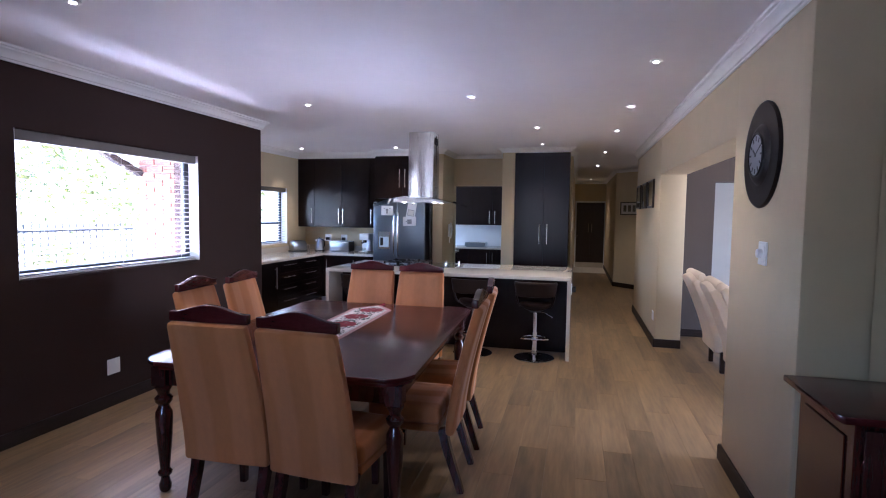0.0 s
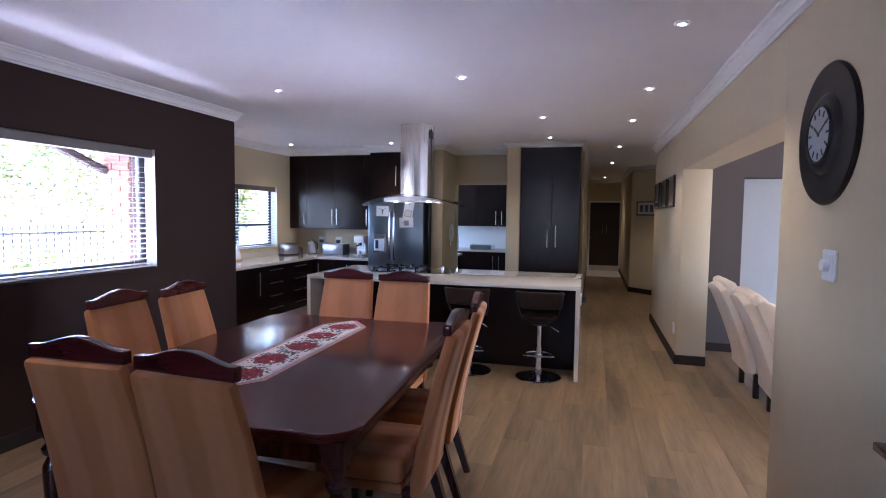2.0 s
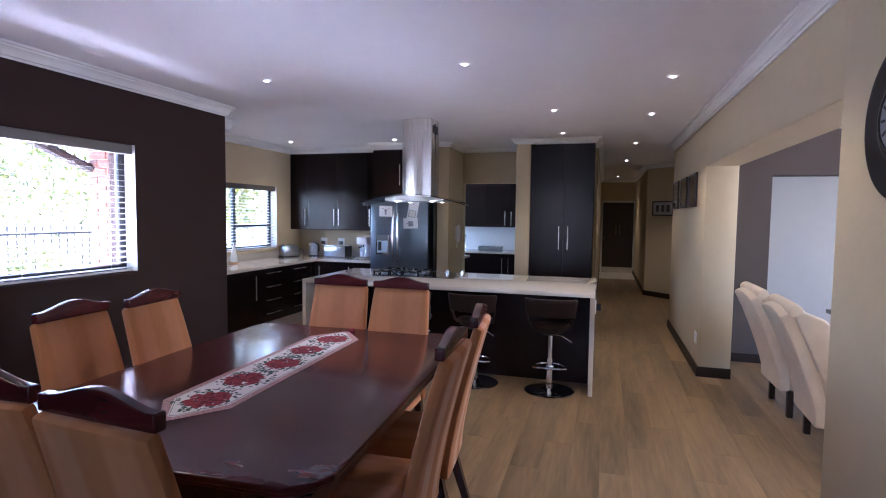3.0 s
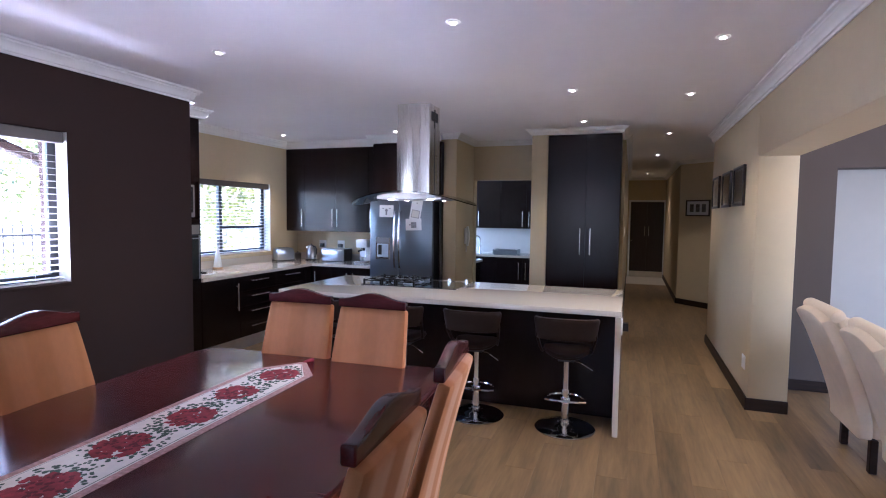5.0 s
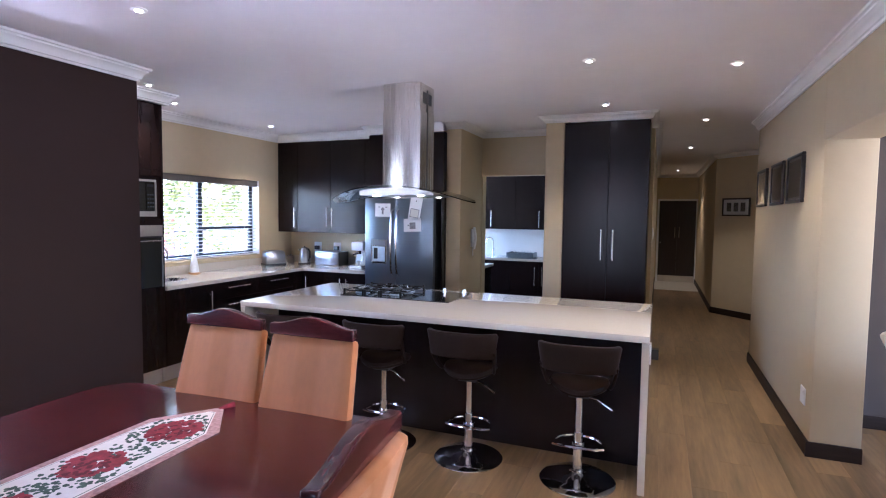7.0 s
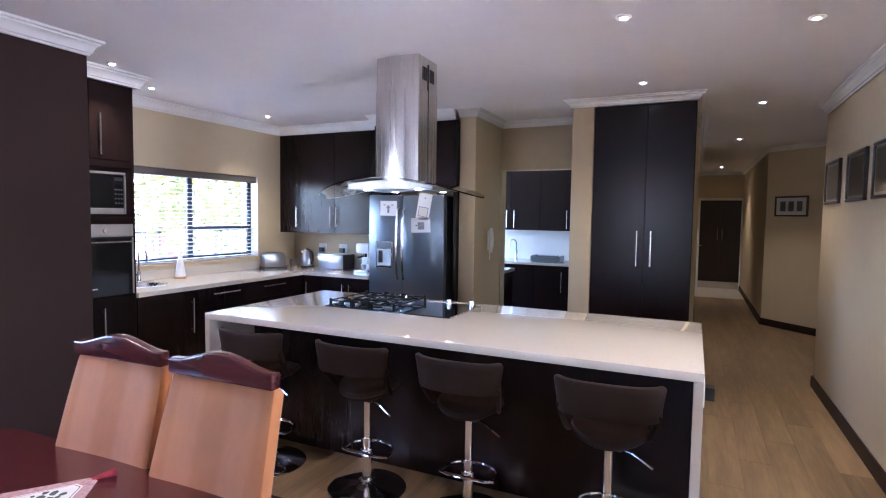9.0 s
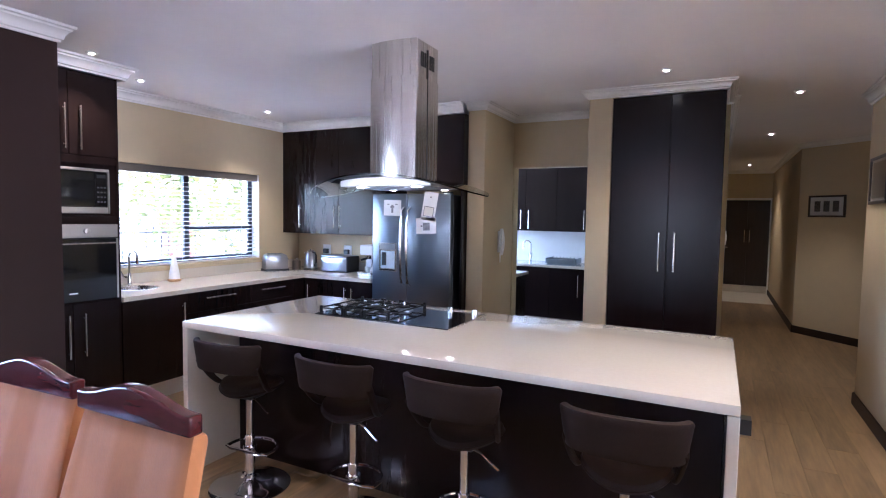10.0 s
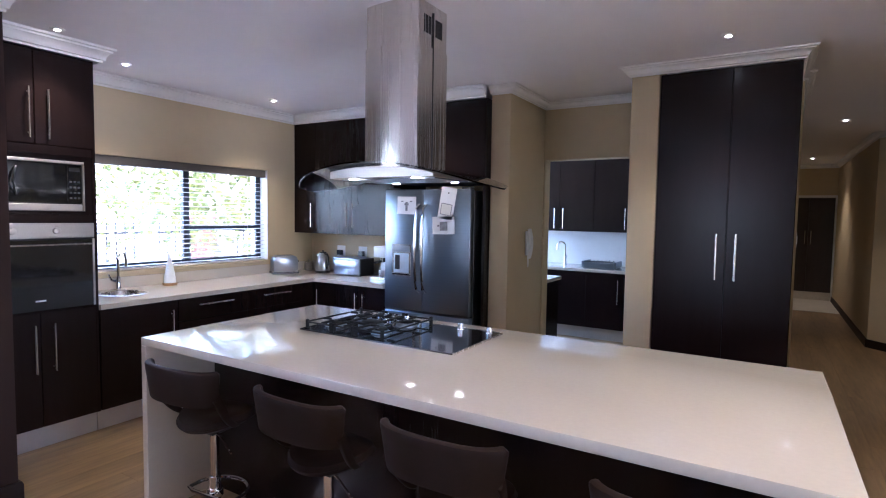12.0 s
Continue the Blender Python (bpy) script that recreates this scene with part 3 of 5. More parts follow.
for yy in (5.8663, 6.3572):
    part("foot", bx(-3.8, -3.77, yy - 0.015, yy + 0.015, 1.520, 1.536, 0), M_BLACK, mw)

ov = thing("built_in_oven", (-3.9, 6.1165, 0.90), "built-in steel oven with a dark glass door", "oven")
part("case", bx(-4.2, -3.650, 5.7989, 6.439, 0.905, 1.46, 0.003), M_BLACK, ov)
part("control_panel", bx(-3.648, -3.632, 5.7844, 6.4438, 1.365, 1.462, 0.003), M_SATIN, ov, "brushed steel control panel")
part("door", bx(-3.648, -3.628, 5.7844, 6.4294, 0.905, 1.358, 0.004), M_BGLASS, ov, "dark glass oven door")
part("door_trim", bx(-3.648, -3.630, 6.4303, 6.4438, 0.905, 1.358, 0.002), M_SATIN, ov)
flat_handle(ov, (-3.628, 5.8181, 1.325), (-3.628, 6.4053, 1.325), (0.035, 0))
for yy in (5.975, 6.215):
    part("knob", lathe([(0.022, 0), (0.020, 0.018), (0.016, 0.02)], 18, (-3.632, yy, 1.413), "X"), M_SATIN, ov)
part("badge", bx(-3.6285, -3.6268, 6.0877, 6.1454, 0.965, 0.975, 0), M_PAPER, ov)

# window run
WT = 0.90
sink_cab = cab_x("base_cabinet", -4.33, XF, 6.47, 7.05, KZ, 0.70, "dark wenge sink cabinet with one tall handle", "kitchen base cabinets")
d = front_x(sink_cab, XF, 6.47, 7.05, KZ, 0.86)
bar_handle(d, XF, 6.99, 0.48, 0.79, OUT_X)
part("kickboard", bx(-3.72, -3.70, 6.47, 7.05, 0, KZ - 0.003, 0.001), M_KICK, sink_cab, "brushed aluminium kickboard")
for y0, y1 in ((7.05, 7.70), (7.70, 8.35)):
    c = cab_x("drawer_cabinet", -4.33, XF, y0, y1, KZ, 0.86, "dark wenge cabinet of four drawers with steel bars", "kitchen base cabinets")
    for k in range(4):
        za, zb = KZ + 0.1775 * k, KZ + 0.1775 * (k + 1)
        dr = front_x(c, XF, y0, y1, za, zb, "drawer")
        flat_handle(dr, (XF, y0 + 0.16, zb - 0.06), (XF, y1 - 0.16, zb - 0.06), OUT_X)
    part("kickboard", bx(-3.72, -3.70, y0, y1, 0, KZ - 0.003, 0.001), M_KICK, c, "brushed aluminium kickboard")
YF = 8.52
corner = cab_y("corner_cabinet", -4.33, -3.32, YF, 9.19, KZ, 0.86, "dark wenge corner base cabinet", "kitchen base cabinets")
d = front_y(corner, XF + 0.005, -3.32, YF, KZ, 0.86)
bar_handle(d, -3.57, YF, 0.48, 0.79, OUT_Y)
part("filler", bx(-4.33, XF, 8.352, YF + 0.02, KZ, 0.86, 0.002), M_WENGE, corner)
part("kickboard", bx(-3.70, -3.32, YF + 0.06, YF + 0.08, 0, KZ - 0.003, 0.001), M_KICK, corner, "brushed aluminium kickboard")
bc = cab_y("base_cabinet", -3.32, -2.74, YF, 9.19, KZ, 0.86, "dark wenge base cabinet with a pair of doors", "kitchen base cabinets")
for (a, b), hx in (((-3.32, -3.03), -3.075), ((-3.03, -2.74), -2.985)):
    d = front_y(bc, a, b, YF, KZ, 0.86)
    bar_handle(d, hx, YF, 0.48, 0.79, OUT_Y)
part("kickboard", bx(-3.32, -2.74, YF + 0.06, YF + 0.08, 0, KZ - 0.003, 0.001), M_KICK, bc, "brushed aluminium kickboard")

# worktop with the sink cut out
SX, SY, SR = -4.03, 6.84, 0.172
def worktop_outline():
    return [(-4.333, 6.47), (-3.62, 6.47), (-3.62, 8.50), (-2.742, 8.50), (-2.742, 9.198), (-4.333, 9.198)]
wt = solid("worktop", pierced(worktop_outline(), [(SX + (SR - 0.02) * math.cos(2 * math.pi * k / 32), SY + (SR - 0.02) * math.sin(2 * math.pi * k / 32)) for k in range(32)], 0.863, WT), M_QUARTZ, "cream white quartz L-shaped kitchen worktop", "worktop")
part("upstand", bx(-4.334, -4.318, 6.47, 9.18, WT, WT + 0.095, 0.002), M_QUARTZ, wt)
part("upstand", bx(-4.318, -2.742, 9.183, 9.199, WT, WT + 0.095, 0.002), M_QUARTZ, wt)
sink = thing("sink", (SX, SY, WT), "round stainless steel sink set in the worktop", "sink")
part("bowl", lathe([(0.02, WT - 0.16), (0.10, WT - 0.158), (SR - 0.05, WT - 0.14), (SR - 0.028, WT - 0.02), (SR - 0.022, WT + 0.004), (SR - 0.005, WT + 0.005), (SR + 0.004, WT + 0.0005), (SR - 0.012, WT + 0.0002), (SR - 0.019, WT - 0.01), (SR - 0.022, WT - 0.1), (0.10, WT - 0.164), (0.02, WT - 0.166)], 36, (SX, SY, 0)), M_STEEL, sink)
part("waste", lathe([(0.030, WT - 0.1595), (0.028, WT - 0.156), (0.01, WT - 0.157)], 18, (SX, SY, 0)), M_CHROME, sink)


def tap(x, y, z, turn, label):
    root = thing("tap", (x, y, z), label, "tap")
    part("base", lathe([(0.026, 0), (0.026, 0.006), (0.020, 0.012), (0.019, 0.10), (0.014, 0.11)], 18, (x, y, z)), M_CHROME, root)
    pts = [Vector((0, 0, 0.10)), Vector((0, 0, 0.25))] + [Vector((0.06 - 0.06 * math.cos(a), 0, 0.25 + 0.06 * math.sin(a))) for a in [math.pi * k / 8 for k in range(1, 9)]] + [Vector((0.12, 0, 0.20))]
    rot = Matrix.Rotation(radians(turn), 3, "Z")
    part("spout", tube([Vector((x, y, z)) + rot @ p for p in pts], 0.011, 10), M_CHROME, root)
    lev = [Vector((0, -0.015, 0.07)), Vector((0, -0.055, 0.085)), Vector((0, -0.075, 0.13))]
    part("lever", tube([Vector((x, y, z)) + rot @ p for p in lev], [0.012, 0.009, 0.006], 8), M_CHROME, root)
    return root


tap(-4.25, 6.92, WT, 0, "chrome swan-neck mixer tap behind the round sink")

# upper cabinets
UF = 8.917
for x0, x1, doors, lab in ((-4.333, -4.01, [(-4.333, -4.01, -4.05)], "narrow dark wenge wall cabinet"), (-4.01, -2.97, [(-4.01, -3.49, -3.53), (-3.49, -2.97, -3.45)], "wide dark wenge wall cabinet with two doors"), (-2.97, -2.752, [(-2.97, -2.752, -2.92)], "narrow dark wenge wall cabinet")):
    c = cab_y("wall_cabinet", x0, x1, UF, 9.195, 1.33, 2.54, lab, "kitchen wall cabinets")
    for a, b, hx in doors:
        d = front_y(c, a, b, UF, 1.33, 2.54)
        bar_handle(d, hx, UF, 1.40, 1.66, OUT_Y)
fc = cab_y("fridge_cabinet", -2.75, -1.775, 8.63, 9.195, 1.84, 2.54, "dark wenge cabinet above the fridge")
for (a, b), hx in (((-2.75, -2.262), -2.31), ((-2.262, -1.775), -2.215)):
    d = front_y(fc, a, b, 8.63, 1.84, 2.53)
    bar_handle(d, hx, 8.63, 2.02, 2.32, OUT_Y)
part("side_panel", bx(-1.80, -1.775, 8.632, 9.195, 0.0, 1.838, 0.002), M_WENGE, fc)
part("side_panel", bx(-2.75, -2.735, 8.632, 9.195, 0.0, 1.838, 0.002), M_WENGE, fc)

# tall pantry cupboard
pc = cab_y("pantry_cupboard", -0.411, 0.432, 8.65, 9.28, 0.0, 2.566, "tall dark wenge pantry cupboard with two doors")
for (a, b), hx in (((-0.411, 0.045), -0.012), ((0.045, 0.432), 0.105)):
    d = front_y(pc, a, b, 8.65, 0.05, 2.566)
    bar_handle(d, hx, 8.65, 1.14, 1.455, OUT_Y, 0.007)
part("side_panel", bx(0.413, 0.433, 8.672, 9.28, 0, 2.566, 0.002), M_WENGE, pc)

# scullery
sb = cab_y("scullery_cabinet", -2.9, -0.3, 11.33, 11.945, KZ, 0.86, "dark wenge scullery base cabinet with steel handles")
for i in range(5):
    a = -2.605 + 0.465 * i
    d = front_y(sb, a, a + 0.465, 11.33, KZ, 0.86)
    bar_handle(d, a + (0.405 if i % 2 == 0 else 0.06), 11.33, 0.48, 0.78, OUT_Y)
part("kickboard", bx(-2.9, -0.3, 11.39, 11.41, 0, KZ - 0.003, 0.001), M_KICK, sb, "brushed aluminium kickboard")
su = cab_y("scullery_wall_cabinet", -2.9, -0.3, 11.6, 11.945, 1.365, 2.40, "dark wenge scullery wall cabinet with steel handles")
for i in range(5):
    a = -2.605 + 0.465 * i
    d = front_y(su, a, a + 0.465, 11.6, 1.365, 2.40)
    bar_handle(d, a + (0.405 if i % 2 == 0 else 0.06), 11.6, 1.40, 1.67, OUT_Y)
solid("scullery_worktop", bx(-2.9, -0.3, 11.31, 11.948, 0.863, WT, 0.003), M_QUARTZ, "white quartz scullery worktop", "worktop")
sl = cab_x("scullery_side_cabinet", -3.8, -1.70, 9.70, 10.3, 0.0, 0.86, "dark wenge cabinet inside the scullery doorway")
front_x(sl, -1.68, 9.70, 10.3, KZ, 0.86)
solid("scullery_side_worktop", bx(-3.8, -1.655, 9.665, 10.32, 0.863, WT, 0.003), M_QUARTZ, "white worktop end inside the scullery doorway", "worktop")
tap(-2.09, 11.75, WT, 180, "chrome swan-neck mixer tap in the scullery")
dr = thing("dish_rack", (-1.55, 11.6, WT), "grey plastic dish drainer on the scullery worktop", "dish rack")
part("tray", join(bx(-1.75, -1.35, 11.45, 11.75, WT, WT + 0.02, 0.004), bx(-1.77, -1.745, 11.44, 11.76, WT + 0.01, WT + 0.09, 0.004), bx(-1.355, -1.33, 11.44, 11.76, WT + 0.01, WT + 0.09, 0.004), bx(-1.745, -1.355, 11.435, 11.455, WT + 0.01, WT + 0.075, 0.004), bx(-1.745, -1.355, 11.745, 11.765, WT + 0.01, WT + 0.075, 0.004)), M_FRIDGE, dr)
for k in range(7):
    part("wire", tube([(-1.70 + 0.05 * k, 11.47, WT + 0.03), (-1.70 + 0.05 * k, 11.6, WT + 0.10), (-1.70 + 0.05 * k, 11.73, WT + 0.03)], 0.004, 6), M_STEEL, dr)

# ---- island ----
IX0, IX1, IY0, IY1, IZ = -2.375, 0.515, 6.035, 7.265, 0.92
isl = thing("kitchen_island", ((IX0 + IX1) / 2, 6.65, 0), "dark wenge kitchen island with white waterfall worktop", "kitchen island")
part("body", bx(IX0 + 0.042, IX1 - 0.042, 6.42, 7.23, 0.0, IZ - 0.042, 0.002), M_WENGE, isl)
part("worktop", bx(IX0, IX1, IY0, IY1, IZ - 0.04, IZ, 0.003, 2), M_QUARTZ, isl, "cream white quartz worktop")
part("side_slab", bx(IX0, IX0 + 0.04, IY0, IY1, 0, IZ - 0.041, 0.003), M_QUARTZ, isl, "cream white quartz waterfall end")
part("side_slab", bx(IX1 - 0.04, IX1, IY0, IY1, 0, IZ - 0.041, 0.003), M_QUARTZ, isl, "cream white quartz waterfall end")

# ---- hob, hood and fridge ----
hob = thing("gas_hob", (-1.43, 6.885, IZ), "black glass hob with gas burners and ceramic plate", "hob")
HZ = IZ + 0.008
part("glass_plate", bx(-1.865, -1.3146, 6.61, 7.135, IZ + 0.0005, HZ, 0.002), M_BGLASS, hob)
part("ceramic_plate", bx(-1.3114, -0.91, 6.61, 7.135, IZ + 0.0005, HZ, 0.002), M_BGLASS, hob)
part("edge_trim", bx(-1.3114, -0.91, 7.136, 7.144, IZ + 0.0005, HZ + 0.002, 0.001), M_STEEL, hob, "thin steel edge strip")
part("edge_trim", bx(-0.908, -0.900, 6.61, 7.144, IZ + 0.0005, HZ + 0.002, 0.001), M_STEEL, hob, "thin steel edge strip")
for bxx, byy, r in ((-1.745, 6.77, 0.042), (-1.745, 7.00, 0.036), (-1.589, 6.885, 0.058), (-1.433, 6.77, 0.036), (-1.433, 7.00, 0.042)):
    b = part("burner", lathe([(r + 0.018, HZ), (r + 0.018, HZ + 0.006), (r + 0.006, HZ + 0.014), (r, HZ + 0.018), (r * 0.9, HZ + 0.018)], 22, (bxx, byy, 0)), M_FRIDGE, hob, "steel gas burner ring")
    part("burner_cap", lathe([(r, HZ + 0.019), (r, HZ + 0.026), (r * 0.85, HZ + 0.030), (r * 0.3, HZ + 0.031)], 22, (bxx, byy, 0)), M_IRON, b, "black enamel cap")
for x0, x1, mids in ((-1.853, -1.665, [-1.745]), (-1.661, -1.517, [-1.589]), (-1.513, -1.325, [-1.433])):
    zt, bars = HZ + 0.036, []
    for yy in (6.645, 7.105):
        bars.append(bx(x0, x1, yy - 0.0045, yy + 0.0045, zt - 0.008, zt, 0.002))
    for xx in (x0 + 0.0045, x1 - 0.0045):
        bars.append(bx(xx - 0.0045, xx + 0.0045, 6.652, 7.098, zt - 0.008, zt, 0.002))
    for m in mids:
        bars.append(bx(m - 0.0045, m + 0.0045, 6.652, 6.745, zt - 0.008, zt + 0.005, 0.002))
        bars.append(bx(m - 0.0045, m + 0.0045, 7.025, 7.098, zt - 0.008, zt + 0.005, 0.002))
        bars.append(bx(m - 0.0045, m + 0.0045, 6.80, 6.97, zt - 0.008, zt + 0.002, 0.002) if len(mids) and m != -1.589 else bx(m - 0.085, m - 0.035, 6.879, 6.891, zt - 0.008, zt + 0.005, 0.002))
    for yy in (6.77, 7.00):
        bars.append(bx(x0 + 0.012, x0 + 0.07, yy - 0.0045, yy + 0.0045, zt - 0.008, zt + 0.005, 0.002))
        bars.append(bx(x1 - 0.07, x1 - 0.012, yy - 0.0045, yy + 0.0045, zt - 0.008, zt + 0.005, 0.002))
    for xx in (x0 + 0.008, x1 - 0.008):
        for yy in (6.648, 7.102):
            bars.append(bx(xx - 0.008, xx + 0.008, yy - 0.008, yy + 0.008, HZ, zt + 0.010, 0.002))
    part("pan_support", join(*bars), M_IRON, hob, "black cast-iron pan support")
for kx in (-1.681, -1.633, -1.585, -1.537, -1.489, -1.13, -0.955):
    part("knob", lathe([(0.020, HZ), (0.020, HZ + 0.004), (0.016, HZ + 0.006), (0.015, HZ + 0.034), (0.012, HZ + 0.037)], 18, (kx, 7.085, 0)), M_CHROME, hob, "chrome control knob")

# island cooker hood
HX, HY = -1.42, 6.955
hood = thing("cooker_hood", (HX, HY, 1.70), "stainless steel island cooker hood with curved glass", "cooker hood")
def duct(hw, bulge, y0, y1, z0, z1):
    n = 10
    front = [(HX - hw + 2 * hw * k / n, y0 - bulge * (1 - (2 * k / n - 1) ** 2)) for k in range(n + 1)]
    back = [(HX + hw - 2 * hw * k / n, y1 + bulge * (1 - (2 * k / n - 1) ** 2)) for k in range(n + 1)]
    return prism(front + back, z0, z1)
part("chimney", duct(0.167, 0.022, 6.815, 7.100, 1.775, 2.42), M_STEEL, hood, "brushed steel chimney")
part("chimney_extension", duct(0.163, 0.021, 6.819, 7.096, 2.42, H - 0.001), M_STEEL, hood, "brushed steel chimney extension")
for s in (-1, 1):
    part("chimney_seam", bx(HX + s * 0.167 - 0.0025, HX + s * 0.167 + 0.0025, 6.956, 6.962, 1.80, 2.60, 0), M_BLACK, hood)
    for yy in (6.875, 6.985):
        for k in range(5):
            part("vent_slot", bx(HX + s * 0.1635 - 0.0015, HX + s * 0.1635 + 0.0015, yy + 0.014 * k, yy + 0.014 * k + 0.008, 2.485, 2.575, 0), M_BLACK, hood)
def arc(x):
    return 1.815 - 0.30 * (x / 0.645) ** 2 * 0.42
part("glass_canopy", shell(28, 4, lambda u, v: (HX - 0.055 + (2 * u - 1) * 0.645, 6.955 + (2 * v - 1) * (0.02 + 0.30 * (1 - abs(2 * u - 1) ** 2.6) ** 0.5), arc((2 * u - 1) * 0.645)), 0.008), M_HOODGLASS, hood, "smoked curved glass canopy")
n = 14
body = [(HX - 0.335 + 0.66 * k / n, arc(-0.28 + 0.66 * k / n) - 0.016) for k in range(n + 1)]
part("body", prism([(HX + 0.325, 1.738), (HX - 0.335, 1.738)] + body, 6.725, 7.185, "Y", 0.003), M_SATIN, hood, "brushed steel hood body")
part("filter", bx(HX - 0.30, HX + 0.30, 6.78, 7.12, 1.7335, 1.7375, 0.001), M_FRIDGE, hood, "steel mesh grease filter")
for lx in (HX - 0.20, HX + 0.20):
    for ly in (6.76, 7.15):
        part("hood_lamp", lathe([(0.020, 1.733), (0.020, 1.7375)], 18, (lx, ly, 0)), M_LAMP, hood, "small lit hood lamp")
for lx in (HX - 0.2, HX + 0.2):
    sp = new("hood_beam", bpy.data.lights.new("hood_beam", "SPOT"))
    sp.data.energy, sp.data.spot_size, sp.data.spot_blend, sp.data.color, sp.data.shadow_soft_size = 0.25, radians(110), 0.8, (1.0, 0.84, 0.62), 0.03
    sp.location = (lx, 6.75, 1.70)

# fridge
# pale colour makes the flat dispenser plate look like a lit recess
M_RECESS = material("pale_blue_recess", (0.58, 0.66, 0.74), 0.3, var=0.1, scale=8)
FX0, FX1, FY = -2.72, -1.835, 8.49
fr = thing("fridge", ((FX0 + FX1) / 2, 8.85, 0), "graphite steel french-door fridge with papers on it", "fridge")
part("body", bx(FX0 + 0.004, FX1 - 0.004, FY + 0.075, 9.18, 0.03, 1.765, 0.004), M_BLACK, fr, "dark grey side casing")
FC = -2.307
dl_ = part("door", bx(FX0, FC - 0.002, FY, FY + 0.07, 0.69, 1.775, 0.012, 3), M_FRIDGE, fr, "graphite steel door")
dr_ = part("door", bx(FC + 0.002, FX1, FY, FY + 0.07, 0.69, 1.775, 0.012, 3), M_FRIDGE, fr, "graphite steel door")
dw_ = part("freezer_drawer", bx(FX0, FX1, FY, FY + 0.07, 0.06, 0.682, 0.012, 3), M_FRIDGE, fr, "graphite steel freezer drawer")
for door_, hx in ((dl_, FC - 0.035), (dr_, FC + 0.035)):
    pts = [(hx, FY - 0.002, 0.87), (hx, FY - 0.045, 0.90)] + [(hx, FY - 0.045 - 0.03 * math.sin(math.pi * k / 10), 0.90 + 0.071 * k) for k in range(1, 10)] + [(hx, FY - 0.045, 1.61), (hx, FY - 0.002, 1.64)]
    part("handle", tube(pts, 0.013, 12), M_CHROME, door_, "curved polished handle")
part("handle", tube([(FX0 + 0.10, FY - 0.002, 0.61), (FX0 + 0.10, FY - 0.05, 0.61), (FX1 - 0.10, FY - 0.05, 0.61), (FX1 - 0.10, FY - 0.002, 0.61)], 0.012, 12), M_CHROME, dw_, "polished bar handle")
disp = part("dispenser", bx(-2.632, -2.428, FY - 0.006, FY + 0.004, 1.00, 1.285, 0.003), M_STEEL, dl_, "ice and water dispenser")
part("control_panel", bx(-2.622, -2.438, FY - 0.009, FY - 0.006, 1.215, 1.278, 0.002), M_SILVER, dl_)
part("dispenser_recess", bx(-2.612, -2.448, FY - 0.008, FY - 0.0065, 1.03, 1.205, 0), M_RECESS, dl_, "flat dispenser plate coloured pale as if lit")
part("paddle", bx(-2.59, -2.54, FY - 0.022, FY - 0.010, 1.06, 1.19, 0.004), M_BLACK, dl_)
part("drip_tray", bx(-2.622, -2.438, FY - 0.018, FY - 0.008, 1.008, 1.026, 0.002), M_CHROME, dl_)
part("hinge_cap", bx(FX1 - 0.10, FX1 - 0.02, FY + 0.02, FY + 0.10, 1.776, 1.792, 0.004), M_BLACK, fr)
part("hinge_cap", bx(FX0 + 0.02, FX0 + 0.10, FY + 0.02, FY + 0.10, 1.776, 1.792, 0.004), M_BLACK, fr)
for fx in (FX0 + 0.08, FX1 - 0.08):
    part("foot", lathe([(0.02, 0), (0.02, 0.032)], 12, (fx, 8.7, 0)), M_BLACK, fr)


def note(cx, cz, w, h, tilt, label, bars):
    root = thing("note", (cx, FY - 0.001, cz - h / 2), label, "paper note", "papers on the fridge")
    rot = Matrix.Translation((cx, 0, cz)) @ pose(0, 0, 0, 0, tilt, 0) @ Matrix.Translation((-cx, 0, -cz))
    bm = bx(cx - w / 2, cx + w / 2, FY - 0.003, FY - 0.0015, cz - h / 2, cz + h / 2, 0)
    bm.transform(rot)
    part("sheet", bm, M_PAPER, root)
    for k, (x0, x1, z0, z1, mat) in enumerate(bars):
        bm = bx(cx + x0, cx + x1, FY - 0.0042 - 0.0007 * k, FY - 0.0032, cz + z0, cz + z1, 0)
        bm.transform(rot)
        part("print", bm, mat, root)


note(-2.48, 1.635, 0.20, 0.155, 1, "white sheet with a grey figure drawing", [(-0.012, 0.012, -0.05, 0.03, M_PRINT), (-0.022, 0.022, 0.0, 0.018, M_PRINT), (-0.06, -0.035, 0.03, 0.04, M_PRINT), (0.035, 0.06, 0.03, 0.04, M_PRINT)])
note(-2.06, 1.655, 0.15, 0.27, 10, "white card with a framed grey panel", [(-0.055, 0.055, -0.105, -0.005, M_PRINT), (-0.048, 0.048, -0.098, -0.012, M_MAT), (-0.006, 0.006, 0.08, 0.092, M_BLACK)])
note(-2.095, 1.465, 0.22, 0.15, -2, "white sheet with a grey drawing", [(-0.035, 0.04, -0.045, 0.03, M_PRINT), (-0.06, -0.04, -0.01, 0.005, M_PRINT)])

# intercom phone on the nib wall
ph = thing("intercom_phone", (-1.585, 9.05, 1.15), "white wall-mounted intercom handset", "phone")
part("base", bx(-1.589, -1.565, 9.02, 9.11, 1.20, 1.42, 0.008, 2), M_PLASTIC, ph)
part("handset", shell(4, 14, lambda u, v: (-1.545 + 0.020 * math.cos(math.pi * (2 * v - 1) / 2), 9.015 - 0.052 + 0.05 * u, 1.18 + 0.26 * v), 0.022, 0.004), M_PLASTIC, ph)
